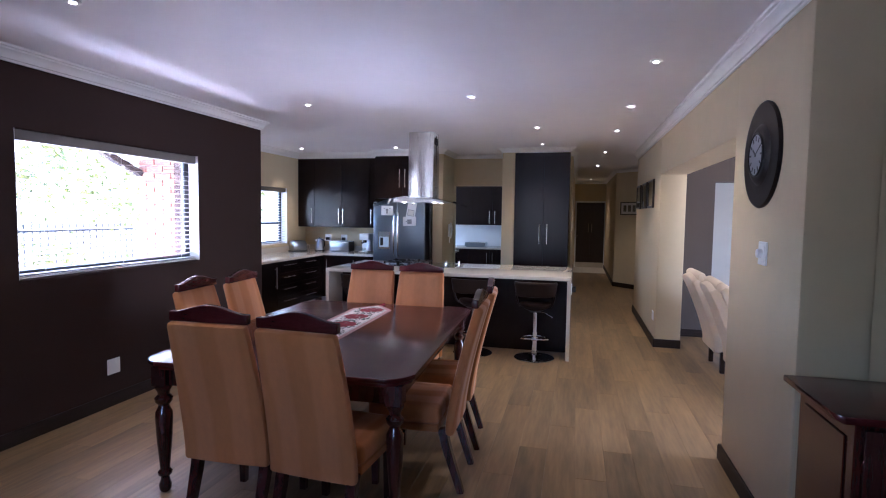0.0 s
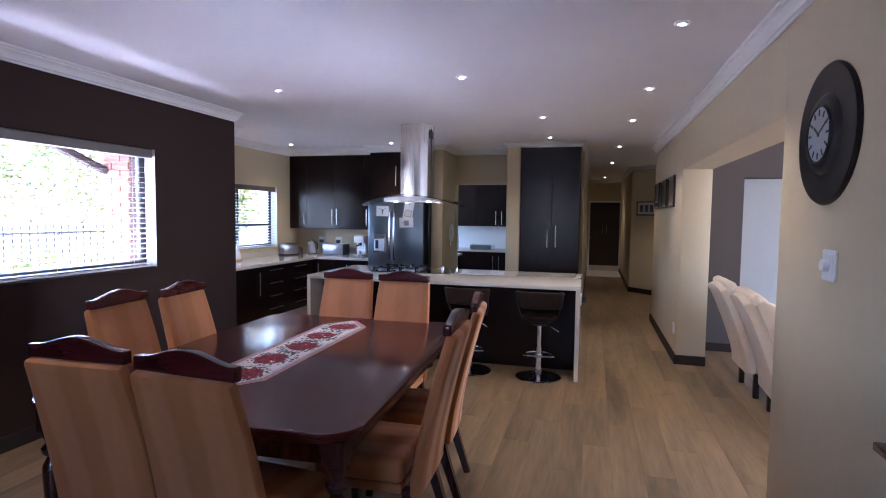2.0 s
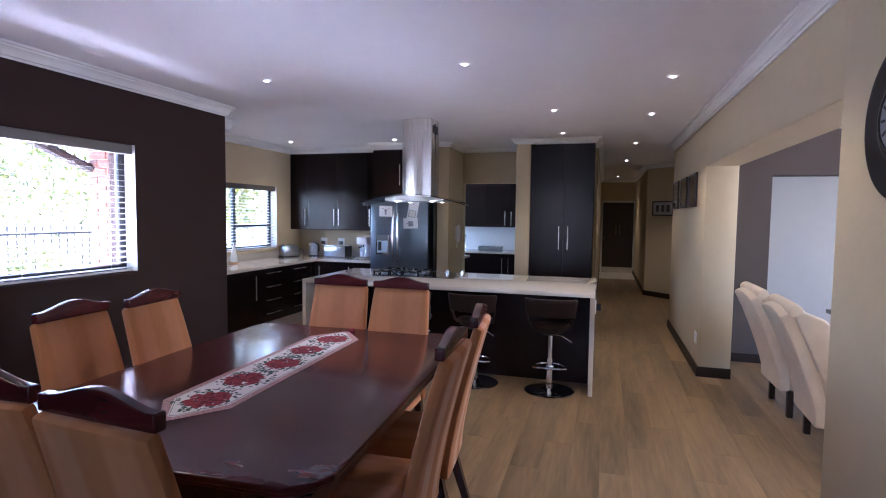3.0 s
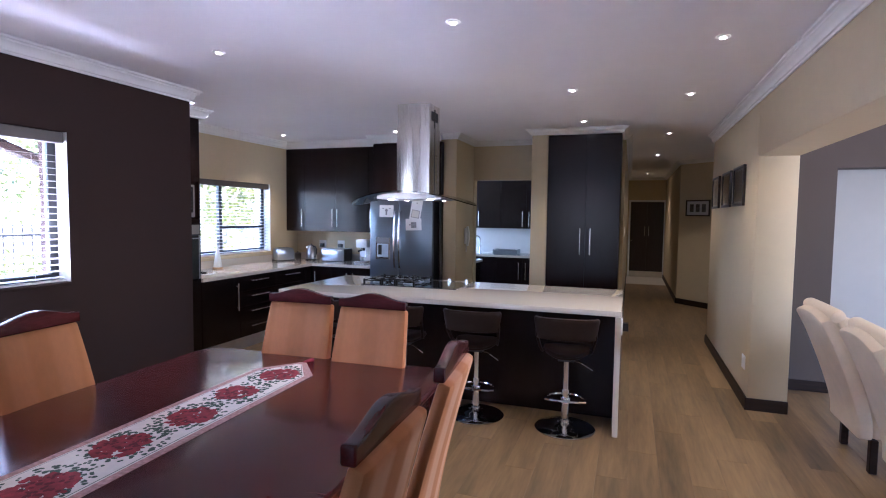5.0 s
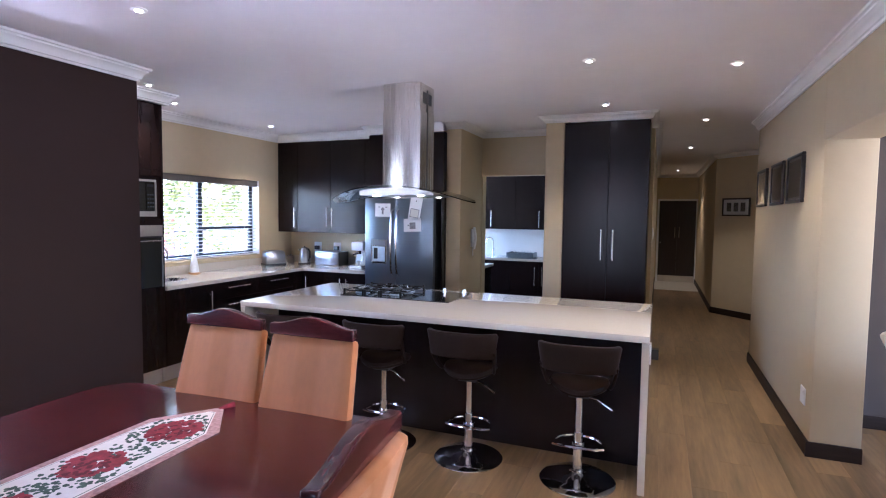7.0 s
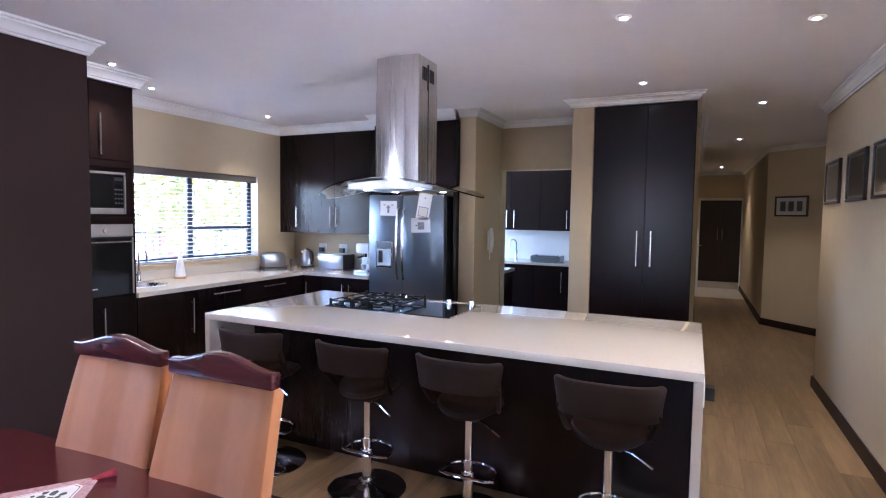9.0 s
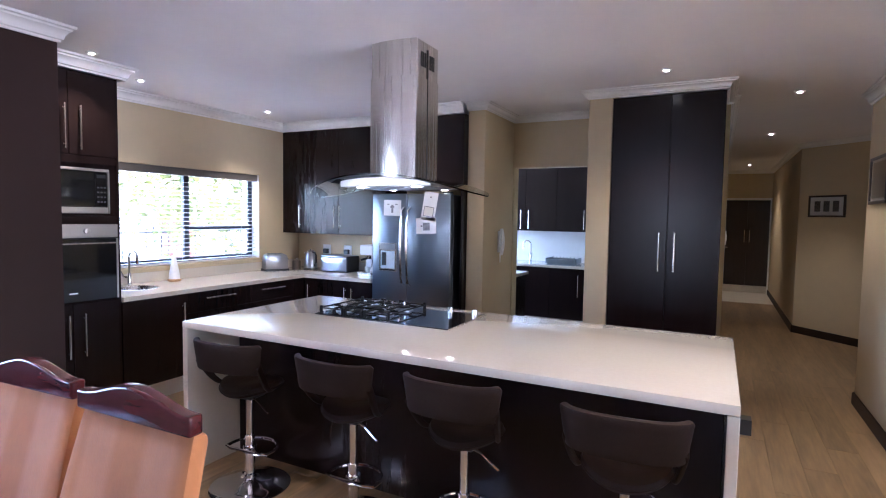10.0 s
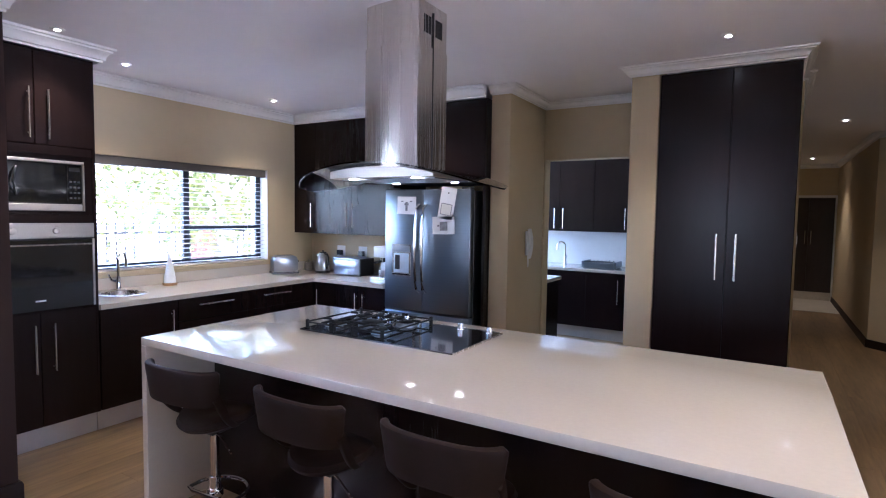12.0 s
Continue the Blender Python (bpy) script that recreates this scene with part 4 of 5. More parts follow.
part("cord", tube([(-1.55, 8.995, 1.19), (-1.55, 9.0, 1.13), (-1.56, 9.03, 1.10), (-1.57, 9.06, 1.14), (-1.575, 9.07, 1.21)], 0.006, 7), M_PLASTIC, ph)

ph.location += Vector((0, 0.06, 0))
# ---- worktop appliances ----
Z = WT
to = thing("toaster", (-4.05, 8.72, Z), "brushed steel two-slot toaster", "toaster")
part("body", prism([(-4.19, Z + 0.02), (-3.93, Z + 0.02), (-3.93, Z + 0.14), (-3.945, Z + 0.18), (-3.98, Z + 0.195), (-4.14, Z + 0.195), (-4.175, Z + 0.18), (-4.19, Z + 0.14)], 8.64, 8.80, "Y", 0.008, 2), M_SILVER, to)
part("base", bx(-4.20, -3.92, 8.635, 8.805, Z, Z + 0.022, 0.004), M_BLACK, to)
for yy in (8.69, 8.75):
    part("slot", bx(-4.14, -3.98, yy - 0.012, yy + 0.012, Z + 0.1945, Z + 0.197, 0), M_BLACK, to)
part("lever", bx(-3.93, -3.905, 8.705, 8.735, Z + 0.12, Z + 0.135, 0.003), M_BLACK, to)
to.matrix_basis = pose(-4.17, 8.63, Z, 0, 0, 62)
jar = thing("storage_jar", (-3.86, 8.95, Z), "small grey lidded jar on the worktop", "jar")
part("jar", lathe([(0.045, Z), (0.05, Z + 0.01), (0.05, Z + 0.08), (0.045, Z + 0.09)], 18, (-3.86, 8.95, 0)), M_TAUPE, jar)
part("lid", lathe([(0.048, Z + 0.091), (0.048, Z + 0.105), (0.012, Z + 0.112), (0.012, Z + 0.122)], 18, (-3.86, 8.95, 0)), M_STEEL, jar)
jar.location += Vector((-0.34, 0.06, 0))
ke = thing("kettle", (-3.64, 8.95, Z), "brushed steel jug kettle with a black handle", "kettle")
part("body", lathe([(0.078, Z + 0.022), (0.080, Z + 0.04), (0.072, Z + 0.12), (0.055, Z + 0.19), (0.042, Z + 0.215)], 24, (-3.64, 8.95, 0)), M_SILVER, ke)
part("base", lathe([(0.085, Z), (0.085, Z + 0.014), (0.078, Z + 0.021)], 24, (-3.64, 8.95, 0)), M_BLACK, ke)
part("lid", lathe([(0.042, Z + 0.2155), (0.036, Z + 0.225), (0.010, Z + 0.230), (0.010, Z + 0.242), (0.004, Z + 0.245)], 18, (-3.64, 8.95, 0)), M_BLACK, ke)
part("handle", tube([(-3.605, 8.94, Z + 0.205), (-3.56, 8.93, Z + 0.205), (-3.535, 8.925, Z + 0.17), (-3.535, 8.925, Z + 0.09), (-3.565, 8.93, Z + 0.05)], 0.011, 10), M_BLACK, ke)
part("spout", prism([(-3.70, Z + 0.16), (-3.735, Z + 0.20), (-3.68, Z + 0.205)], 8.935, 8.965, "Y", 0.003), M_STEEL, ke)
ke.location += Vector((-0.285, 0.0, 0))
bb = thing("bread_bin", (-3.27, 8.96, Z), "silver metal bread bin with dark ends", "bread bin")
part("body", bx(-3.45, -3.09, 8.86, 9.08, Z + 0.006, Z + 0.165, 0.008, 2), M_SILVER, bb)
part("lid", bx(-3.452, -3.088, 8.852, 9.082, Z + 0.166, Z + 0.185, 0.005, 2), M_SILVER, bb)
part("end_panel", bx(-3.086, -3.070, 8.855, 9.08, Z + 0.004, Z + 0.183, 0.004), M_BLACK, bb)
part("lip", bx(-3.44, -3.10, 8.846, 8.8515, Z + 0.158, Z + 0.168, 0.002), M_STEEL, bb)
bb.location += Vector((-0.24, 0.0, 0))
cm = thing("coffee_machine", (-2.90, 8.90, Z), "white and chrome espresso machine", "coffee machine")
part("body", bx(-3.00, -2.83, 8.92, 9.10, Z + 0.02, Z + 0.33, 0.012, 2), M_PLASTIC, cm)
part("head", bx(-3.00, -2.83, 8.80, 8.918, Z + 0.22, Z + 0.33, 0.012, 2), M_PLASTIC, cm)
part("drip_tray", bx(-3.005, -2.825, 8.76, 9.09, Z, Z + 0.03, 0.005), M_STEEL, cm)
part("group_head", lathe([(0.034, Z + 0.175), (0.034, Z + 0.219)], 18, (-2.915, 8.85, 0)), M_CHROME, cm)
part("filter_handle", tube([(-2.915, 8.83, Z + 0.185), (-2.915, 8.72, Z + 0.175)], 0.012, 10), M_BLACK, cm)
part("steam_wand", tube([(-2.845, 8.83, Z + 0.22), (-2.84, 8.81, Z + 0.15), (-2.84, 8.80, Z + 0.09)], 0.005, 8), M_CHROME, cm)
part("cup", lathe([(0.02, Z + 0.031), (0.032, Z + 0.06), (0.034, Z + 0.09), (0.03, Z + 0.09), (0.028, Z + 0.04)], 16, (-2.92, 8.84, 0)), M_PLASTIC, cm)
cm.location += Vector((-0.1, 0.0, 0))
sail = thing("sail_ornament", (-4.06, 7.35, Z), "white sail ornament on a wooden base", "ornament")
part("base", lathe([(0.055, Z), (0.062, Z + 0.008), (0.060, Z + 0.018), (0.05, Z + 0.022)], 20, (-4.06, 7.35, 0)), material("pine_base", (0.42, 0.24, 0.11), 0.5, var=0.2, stretch=(6, 1, 1)), sail, "turned pine base")
part("sail", lathe([(0.050, Z + 0.022), (0.046, Z + 0.07), (0.034, Z + 0.14), (0.020, Z + 0.21), (0.010, Z + 0.255), (0.006, Z + 0.28)], 16, (-4.06, 7.35, 0)), M_PLASTIC, sail, "translucent white cone")

sail.location += Vector((-0.15, -0.01, 0))


def plate(name, at, axis, w, h, label, cat, extras):
    """A switch or socket plate on a wall; axis tells which way it faces."""
    root = thing(name, at, label, cat)
    x, y, z = at
    def b(u0, u1, d0, d1, z0, z1, bev=0.002):
        if axis == "-y":
            return bx(x + u0, x + u1, y - d1, y - d0, z + z0, z + z1, bev)
        s = 1 if axis == "+x" else -1
        a, c = sorted((x + s * d0, x + s * d1))
        return bx(a, c, y + u0, y + u1, z + z0, z + z1, bev)
    part("plate", b(-w / 2, w / 2, 0.0, 0.009, -h / 2, h / 2, 0.004), M_PLASTIC, root)
    for nm, u0, u1, d, z0, z1, mat in extras:
        part(nm, b(u0, u1, 0.0091, d, z0, z1, 0.001), mat, root)
    return root


for sx in (-3.875, -3.56):
    plate("wall_socket", (sx, 9.20, 1.13), "-y", 0.12, 0.12, "white wall socket with a black plug in it", "socket", [("plug", -0.03, 0.03, 0.05, -0.045, 0.01, M_BLACK), ("rocker", -0.04, -0.01, 0.014, 0.025, 0.05, M_PLASTIC)])
dimmer = plate("light_switch", (1.52, 3.245, 1.405), "-x", 0.125, 0.125, "white wall dimmer switch with a round dial", "light switch", [("surround", -0.045, 0.045, 0.012, -0.045, 0.045, M_PLASTIC)])
part("dial", lathe([(0.022, -0.034), (0.024, -0.030), (0.025, -0.012), (0.020, -0.011)], 20, (1.52, 3.245, 1.405), "X"), M_PLASTIC, dimmer, "round white dimmer dial")
plate("wall_socket", (-3.07, 3.62, 0.32), "+x", 0.125, 0.125, "white wall socket on the dark wall", "socket", [("rocker", -0.045, -0.015, 0.014, 0.02, 0.045, M_PLASTIC), ("rocker", 0.015, 0.045, 0.014, 0.02, 0.045, M_PLASTIC)])
plate("wall_socket", (1.52, 7.22, 0.36), "-x", 0.12, 0.12, "white wall socket beside the opening", "socket", [("rocker", -0.04, -0.01, 0.014, 0.02, 0.045, M_PLASTIC)])
plate("light_switch", (0.4735, 9.60, 1.40), "+x", 0.085, 0.13, "white passage light switch", "light switch", [("rocker", -0.018, 0.018, 0.014, -0.03, 0.03, M_PLASTIC)])

plate("wall_socket", (0.5155, 6.322, 0.76), "+x", 0.10, 0.12, "white socket with a black plug on the island end", "socket", [("plug", -0.03, 0.03, 0.05, -0.03, 0.03, M_BLACK)])

# ---- dining table and chairs ----
tb = thing("dining_table", (0, 0, 0), "polished mahogany dining table with clipped corners", "table")
def clipped(hx, hy, c):
    pts = []
    for sx, sy in ((1, 1), (-1, 1), (-1, -1), (1, -1)):
        a, b = (sx * hx, sy * (hy - c)), (sx * (hx - c), sy * hy)
        pts += [a, ((a[0] * 0.62 + b[0] * 0.38) + sx * 0.012, (a[1] * 0.62 + b[1] * 0.38) + sy * 0.012), ((a[0] * 0.38 + b[0] * 0.62) + sx * 0.012, (a[1] * 0.38 + b[1] * 0.62) + sy * 0.012), b] if sx * sy > 0 else [b, ((b[0] * 0.62 + a[0] * 0.38) + sx * 0.012, (b[1] * 0.62 + a[1] * 0.38) + sy * 0.012), ((b[0] * 0.38 + a[0] * 0.62) + sx * 0.012, (b[1] * 0.38 + a[1] * 0.62) + sy * 0.012), a]
    return pts
THX, THY = 0.775, 1.09
part("tabletop", prism(clipped(THX, THY, 0.12), 0.745, 0.77, "Z", 0.007, 3), M_MAHOG, tb)
part("edge_moulding", prism(clipped(THX - 0.018, THY - 0.018, 0.115), 0.722, 0.7445, "Z", 0.007, 3), M_MAHOG, tb)
for s in (-1, 1):
    part("apron", bx(-THX + 0.13, THX - 0.13, s * (THY - 0.10) - 0.012, s * (THY - 0.10) + 0.012, 0.615, 0.7215, 0.003), M_MAHOG_V, tb)
    part("apron", bx(s * (THX - 0.10) - 0.012, s * (THX - 0.10) + 0.012, -THY + 0.13, THY - 0.13, 0.615, 0.7215, 0.003), M_MAHOG_V, tb)
LEG = [(0.020, 0), (0.030, 0.012), (0.034, 0.04), (0.024, 0.07), (0.022, 0.085), (0.036, 0.10), (0.038, 0.115), (0.026, 0.13), (0.028, 0.16), (0.040, 0.30), (0.046, 0.42), (0.044, 0.46), (0.030, 0.49), (0.028, 0.50), (0.044, 0.52), (0.048, 0.54), (0.030, 0.56), (0.034, 0.58), (0.046, 0.60), (0.046, 0.612)]
for sx in (-1, 1):
    for sy in (-1, 1):
        leg = part("leg", lathe(LEG, 20, (sx * (THX - 0.10), sy * (THY - 0.10), 0)), M_MAHOG_V, tb)
        part("leg_block", bx(sx * (THX - 0.10) - 0.045, sx * (THX - 0.10) + 0.045, sy * (THY - 0.10) - 0.045, sy * (THY - 0.10) + 0.045, 0.612, 0.7215, 0.004), M_MAHOG_V, leg)
tb.matrix_basis = pose(-1.04, 3.60, 0, 0, 0, 2.6)

# runner with rose clusters
M_RUNNER = material("white_woven_runner", (0.72, 0.70, 0.68), 0.9, var=0.08, scale=40, bump=0.3, bump_scale=300)
M_LACE = material("dusty_pink_border", (0.42, 0.26, 0.25), 0.9, var=0.5, scale=70, bump=0.3, bump_scale=300)
M_ROSE = material("rose_red_weave", (0.25, 0.026, 0.038), 0.9, var=0.5, scale=40, bump=0.2, bump_scale=300)
M_ROSEDARK = material("dark_rose_weave", (0.12, 0.010, 0.018), 0.9, var=0.4, scale=40)
M_LEAFPRINT = material("leaf_green_weave", (0.055, 0.095, 0.075), 0.9, var=0.5, scale=40)
run = thing("table_runner", (0, 0, 0), "white table runner with woven red roses", "table runner")
RW, RL = 0.170, 0.845
def hexa(w, l, tip):
    return [(-w, -l + tip), (-w * 0.10, -l), (w * 0.10, -l), (w, -l + tip), (w, l - tip), (w * 0.10, l), (-w * 0.10, l), (-w, l - tip)]
part("border", prism(hexa(RW, RL, 0.19), 0, 0.002), M_LACE, run, "pink patterned border")
part("cloth", prism(hexa(RW - 0.032, RL - 0.040, 0.182), 0.002, 0.0028), M_RUNNER, run)
part("border_line", join(*[prism(hexa(RW - 0.038, RL - 0.046, 0.179), 0.0028, 0.0032)]), M_LEAFPRINT, run)
part("cloth", prism(hexa(RW - 0.041, RL - 0.049, 0.178), 0.0032, 0.0036), M_RUNNER, run)
rng = random.Random(7)
def petals(cx, cy, sx, sy, n, size, zlo):
    out = []
    for _ in range(n):
        a, r = rng.uniform(0, 6.283), math.sqrt(rng.random())
        px, py, s = cx + sx * r * math.cos(a), cy + sy * r * math.sin(a), size * rng.uniform(0.6, 1.3)
        if abs(px) > RW - 0.052 or abs(py) > RL - 0.07 - 0.9 * abs(px):
            continue
        t0 = rng.uniform(0, 6.28)
        out.append(prism([(px + s * rng.uniform(0.6, 1.1) * math.cos(t0 + k * 1.0472), py + s * rng.uniform(0.6, 1.1) * math.sin(t0 + k * 1.0472)) for k in range(6)], zlo, zlo + rng.uniform(0.0002, 0.0005)))
    return join(*out)
for k in range(5):
    cy = -0.60 + 0.30 * k
    cx = 0.012 * (-1) ** k
    for nm, bm, mat, lab in (("leaves", petals(0, cy, 0.130, 0.165, 200, 0.0095, 0.0037), M_LEAFPRINT, "woven green leaf sprigs"), ("rose", petals(cx, cy, 0.088, 0.095, 200, 0.015, 0.0043), M_ROSE, "woven red rose cluster"), ("rose_shade", petals(cx, cy, 0.070, 0.09, 44, 0.009, 0.0049), M_ROSEDARK, "darker woven rose centre")):
        tagged(part(nm, bm, mat, run, lab), "", "", "", "stuff")
for s in (-1, 1):
    part("tassel", tube([(0, s * RL * 0.995, 0.004), (0.01, s * (RL + 0.02), 0.005), (0.03, s * (RL + 0.05), 0.008)], [0.004, 0.009, 0.012], 8), M_ROSE, run, "short red tassel")
run.matrix_basis = pose(-1.095, 3.695, 0.7705, 0, 0, 1.7)


def dining_chair():
    root = thing("dining_chair", (0, 0, 0), "tan suede dining chair with dark mahogany frame", "chair", "chairs round the dining table")
    def back_y(z):
        return -0.200 - 0.160 * max(0, (z - 0.38) / 0.72) ** 1.35
    hw = lambda z: 0.228 - 0.026 * ((z - 0.36) / 0.71) ** 2
    part("backrest", shell(10, 14, lambda u, v: ((2 * u - 1) * hw(0.34 + 0.735 * v), back_y(0.34 + 0.735 * v) - 0.008 * (1 - (2 * u - 1) ** 2) - 0.022, 0.34 + 0.735 * v), -0.050, 0.018), M_SUEDE, root, "tan suede backrest with soft stripes")
    n = 24
    top = [((2 * k / n - 1) * 0.205, 1.116 + 0.036 * (0.5 + 0.5 * math.cos(math.pi * min(1, abs(2 * k / n - 1) * 1.12))) ** 0.9) for k in range(n + 1)]
    rail = prism(top + [(0.205, 1.068), (-0.205, 1.068)], -0.020, 0.018, "Y", 0.007, 3)
    rail.transform(Matrix.Translation((0, back_y(1.08) - 0.024, 0)))
    part("top_rail", rail, M_MAHOG, root, "arched mahogany top rail")
    part("seat", bx(-0.228, 0.228, -0.19, 0.235, 0.395, 0.50, 0.030, 4), M_SUEDE, root, "padded tan suede seat")
    part("seat_frame", bx(-0.220, 0.220, -0.185, 0.228, 0.352, 0.394, 0.006), M_SUEDE, root)
    for s in (-1, 1):
        part("leg", tube([(s * 0.190, 0.195, 0.0), (s * 0.192, 0.198, 0.36)], [0.024, 0.034], 4, False, math.pi / 4), M_MAHOG_V, root, "tapered mahogany leg")
        part("leg", tube([(s * 0.186, -0.315, 0.0), (s * 0.188, -0.270, 0.14), (s * 0.190, -0.228, 0.27), (s * 0.190, -0.205, 0.37)], [0.025, 0.029, 0.033, 0.034], 4, False, math.pi / 4), M_MAHOG_V, root, "splayed mahogany leg")
    return root


chair = dining_chair()
chair.matrix_basis = pose(-1.113, 2.61, 0, 0, 0, 2)
for m in (pose(-0.600, 2.575, 0, 0, 0, -4), pose(-1.242, 4.345, 0, 0, 0, 183), pose(-0.782, 4.335, 0, 0, 0, 181), pose(-0.365, 3.175, 0, 0, 0, 92), pose(-0.39, 3.745, 0, 0, 0, 96), pose(-1.545, 3.21, 0, 0, 0, -86), pose(-1.515, 3.68, 0, 0, 0, -85)):
    copy_thing(chair, m)


def bar_stool():
    root = thing("bar_stool", (0, 0, 0), "brown leatherette bar stool on a chrome pedestal", "bar stool", "bar stools at the island")
    base = part("base", lathe([(0.222, 0.0), (0.224, 0.006), (0.216, 0.012), (0.12, 0.022), (0.05, 0.038), (0.035, 0.05)], 40), M_CHROME, root, "round polished chrome base")
    part("column", lathe([(0.030, 0.05), (0.034, 0.055), (0.034, 0.075), (0.027, 0.08), (0.027, 0.30)], 20), M_CHROME, root, "chrome gas column")
    part("piston", lathe([(0.021, 0.30), (0.021, 0.522)], 18), M_CHROME, root)
    ring = [(0.145 * math.cos(a), 0.02 + 0.125 * math.sin(a), 0.220) for a in [math.pi * k / 16 for k in range(17)]]
    part("footrest", tube(ring + [(-0.145, -0.03, 0.220), (-0.10, -0.045, 0.220), (0.10, -0.045, 0.220), (0.145, -0.03, 0.220)], 0.009, 8, True), M_CHROME, root, "chrome footrest loop")
    part("footrest_collar", lathe([(0.036, 0.200), (0.038, 0.205), (0.038, 0.235), (0.036, 0.240)], 18), M_CHROME, root)
    part("seat_plate", bx(-0.06, 0.06, -0.06, 0.06, 0.522, 0.539, 0.004), M_BLACK, root)
    seat = lathe([(0.05, 0.540), (0.13, 0.543), (0.164, 0.556), (0.172, 0.574), (0.166, 0.593), (0.14, 0.606), (0.08, 0.611), (0.01, 0.609)], 36)
    for v in seat.verts:
        v.co.y = v.co.y * 1.02 + 0.02
        v.co.z += 0.030 * (v.co.x / 0.172) ** 2 - 0.25 * max(0, v.co.y - 0.1) * (v.co.y - 0.1)
    part("seat", seat, M_LEATHER, root, "padded brown leatherette seat")
    def wrap(u, v):
        a = radians(-82 + 164 * u)
        end = max(0, (abs(2 * u - 1) - 0.90) / 0.10) ** 2
        z = 0.712 + 0.016 * end + (0.160 - 0.030 * end) * v
        return ((0.214 + 0.024 * v) * math.sin(a), -0.236 - 0.012 * v + 0.105 * (1 - math.cos(a)) ** 1.3, z)
    part("backrest", shell(30, 5, wrap, 0.030, 0.010), M_LEATHER, root, "curved wraparound leatherette backrest")
    for s in (-1, 1):
        def strap(u, v):
            return (s * (0.218 - 0.048 * v ** 1.2), -0.150 + 0.160 * v - 0.030 * (1 - u), 0.745 - 0.170 * math.sin(v * math.pi / 2) + 0.030 * u * (1 - v))
        part("armrest", shell(4, 8, strap, 0.018, 0.005), M_LEATHER, root, "swept leatherette side strap")
    part("piping", tube([(0.172 * math.cos(a), 0.02 + 0.176 * math.sin(a), 0.570 + 0.030 * math.cos(a) ** 2) for a in [2 * math.pi * k / 36 for k in range(36)]], 0.004, 6, True), M_LEATHER, root)
    part("lever", tube([(0.02, -0.02, 0.53), (0.10, -0.05, 0.525), (0.19, -0.07, 0.475)], 0.005, 7), M_CHROME, root)
    return root


stool = bar_stool()
stool.matrix_basis = pose(0.135, 6.085, 0, 0, 0, 4)
for x, a in ((-0.568, 1), (-1.190, 0), (-1.915, 4)):
    copy_thing(stool, pose(x, 6.115, 0, 0, 0, a))

# ---- clock, pictures, sideboard ----
ck = thing("wall_clock", (1.52, 3.325, 1.65), "large round dark wall clock with white dial", "clock")
CZ = 1.93
part("rim", lathe([(0.283, 0.0), (0.286, 0.010), (0.278, 0.020), (0.262, 0.021), (0.215, 0.016), (0.165, 0.020), (0.148, 0.034), (0.130, 0.038), (0.112, 0.036)], 56, (1.519, 3.325, CZ), "X"), material("clock_rim", (0.016, 0.011, 0.010), 0.38, var=0.2, spec=0.3), ck, "broad dark sloping rim")
for v in ck.children[0].data.vertices:
    v.co.x = -v.co.x
ck.children[0].data.flip_normals()
part("dial", lathe([(0.111, 0.0), (0.111, 0.003)], 40, (1.480, 3.325, CZ), "X"), material("clock_dial", (0.36, 0.37, 0.39), 0.4, var=0.04), ck, "plain white dial")
part("bezel", tube([(1.481, 3.325 + 0.113 * math.cos(a), CZ + 0.113 * math.sin(a)) for a in [2 * math.pi * k / 40 for k in range(40)]], 0.006, 8, True), M_BLACK, ck)
for k in range(12):
    a = math.pi / 6 * k
    bm = bx(-0.0008, 0.0008, -0.005, 0.005, 0.074, 0.100, 0)
    bm.transform(Matrix.Translation((1.4792, 3.325, CZ)) @ pose(0, 0, 0, math.degrees(a), 0, 0))
    part("hour_mark", bm, M_BLACK, ck)
for ang, ln, w in ((-55, 0.055, 0.005), (60, 0.085, 0.0035)):
    bm = bx(-0.0008, 0.0008, -w, w, -0.012, ln, 0)
    bm.transform(Matrix.Translation((1.4780, 3.325, CZ)) @ pose(0, 0, 0, ang, 0, 0))
    part("pointer", bm, M_BLACK, ck)


def picture(at, turn, w, h, photos, label, group=""):
    """A framed picture whose back lies on the wall; it faces its own -y, then is turned."""
    root = thing("picture_frame", (0, 0, 0), label, "picture", group)
    f = 0.024
    for x0, x1, z0, z1 in ((-w / 2, w / 2, h / 2 - f, h / 2), (-w / 2, w / 2, -h / 2, -h / 2 + f), (-w / 2, -w / 2 + f, -h / 2 + f, h / 2 - f), (w / 2 - f, w / 2, -h / 2 + f, h / 2 - f)):
        part("frame_bar", bx(x0, x1, -0.026, -0.001, z0, z1, 0.004), M_FRAME, root)
    part("mount", bx(-w / 2 + f, w / 2 - f, -0.012, -0.002, -h / 2 + f, h / 2 - f, 0), M_MAT, root)
    for x0, x1, z0, z1 in photos:
        part("photo", bx(x0, x1, -0.0145, -0.0125, z0, z1, 0), M_PHOTO, root, "dark faded photograph")
    part("glazing", bx(-w / 2 + f, w / 2 - f, -0.019, -0.017, -h / 2 + f, h / 2 - f, 0), M_FOREST, root).visible_shadow = False
    root.matrix_basis = Matrix.Translation(at) @ pose(0, 0, 0, 0, 0, turn)
    return root


for yc in (7.75, 8.435, 9.19):
    picture((1.519, yc, 1.895), -90, 0.51, 0.37, [(-0.20, 0.20, -0.14, 0.14)], "dark framed photograph on the beige wall", "row of three pictures")
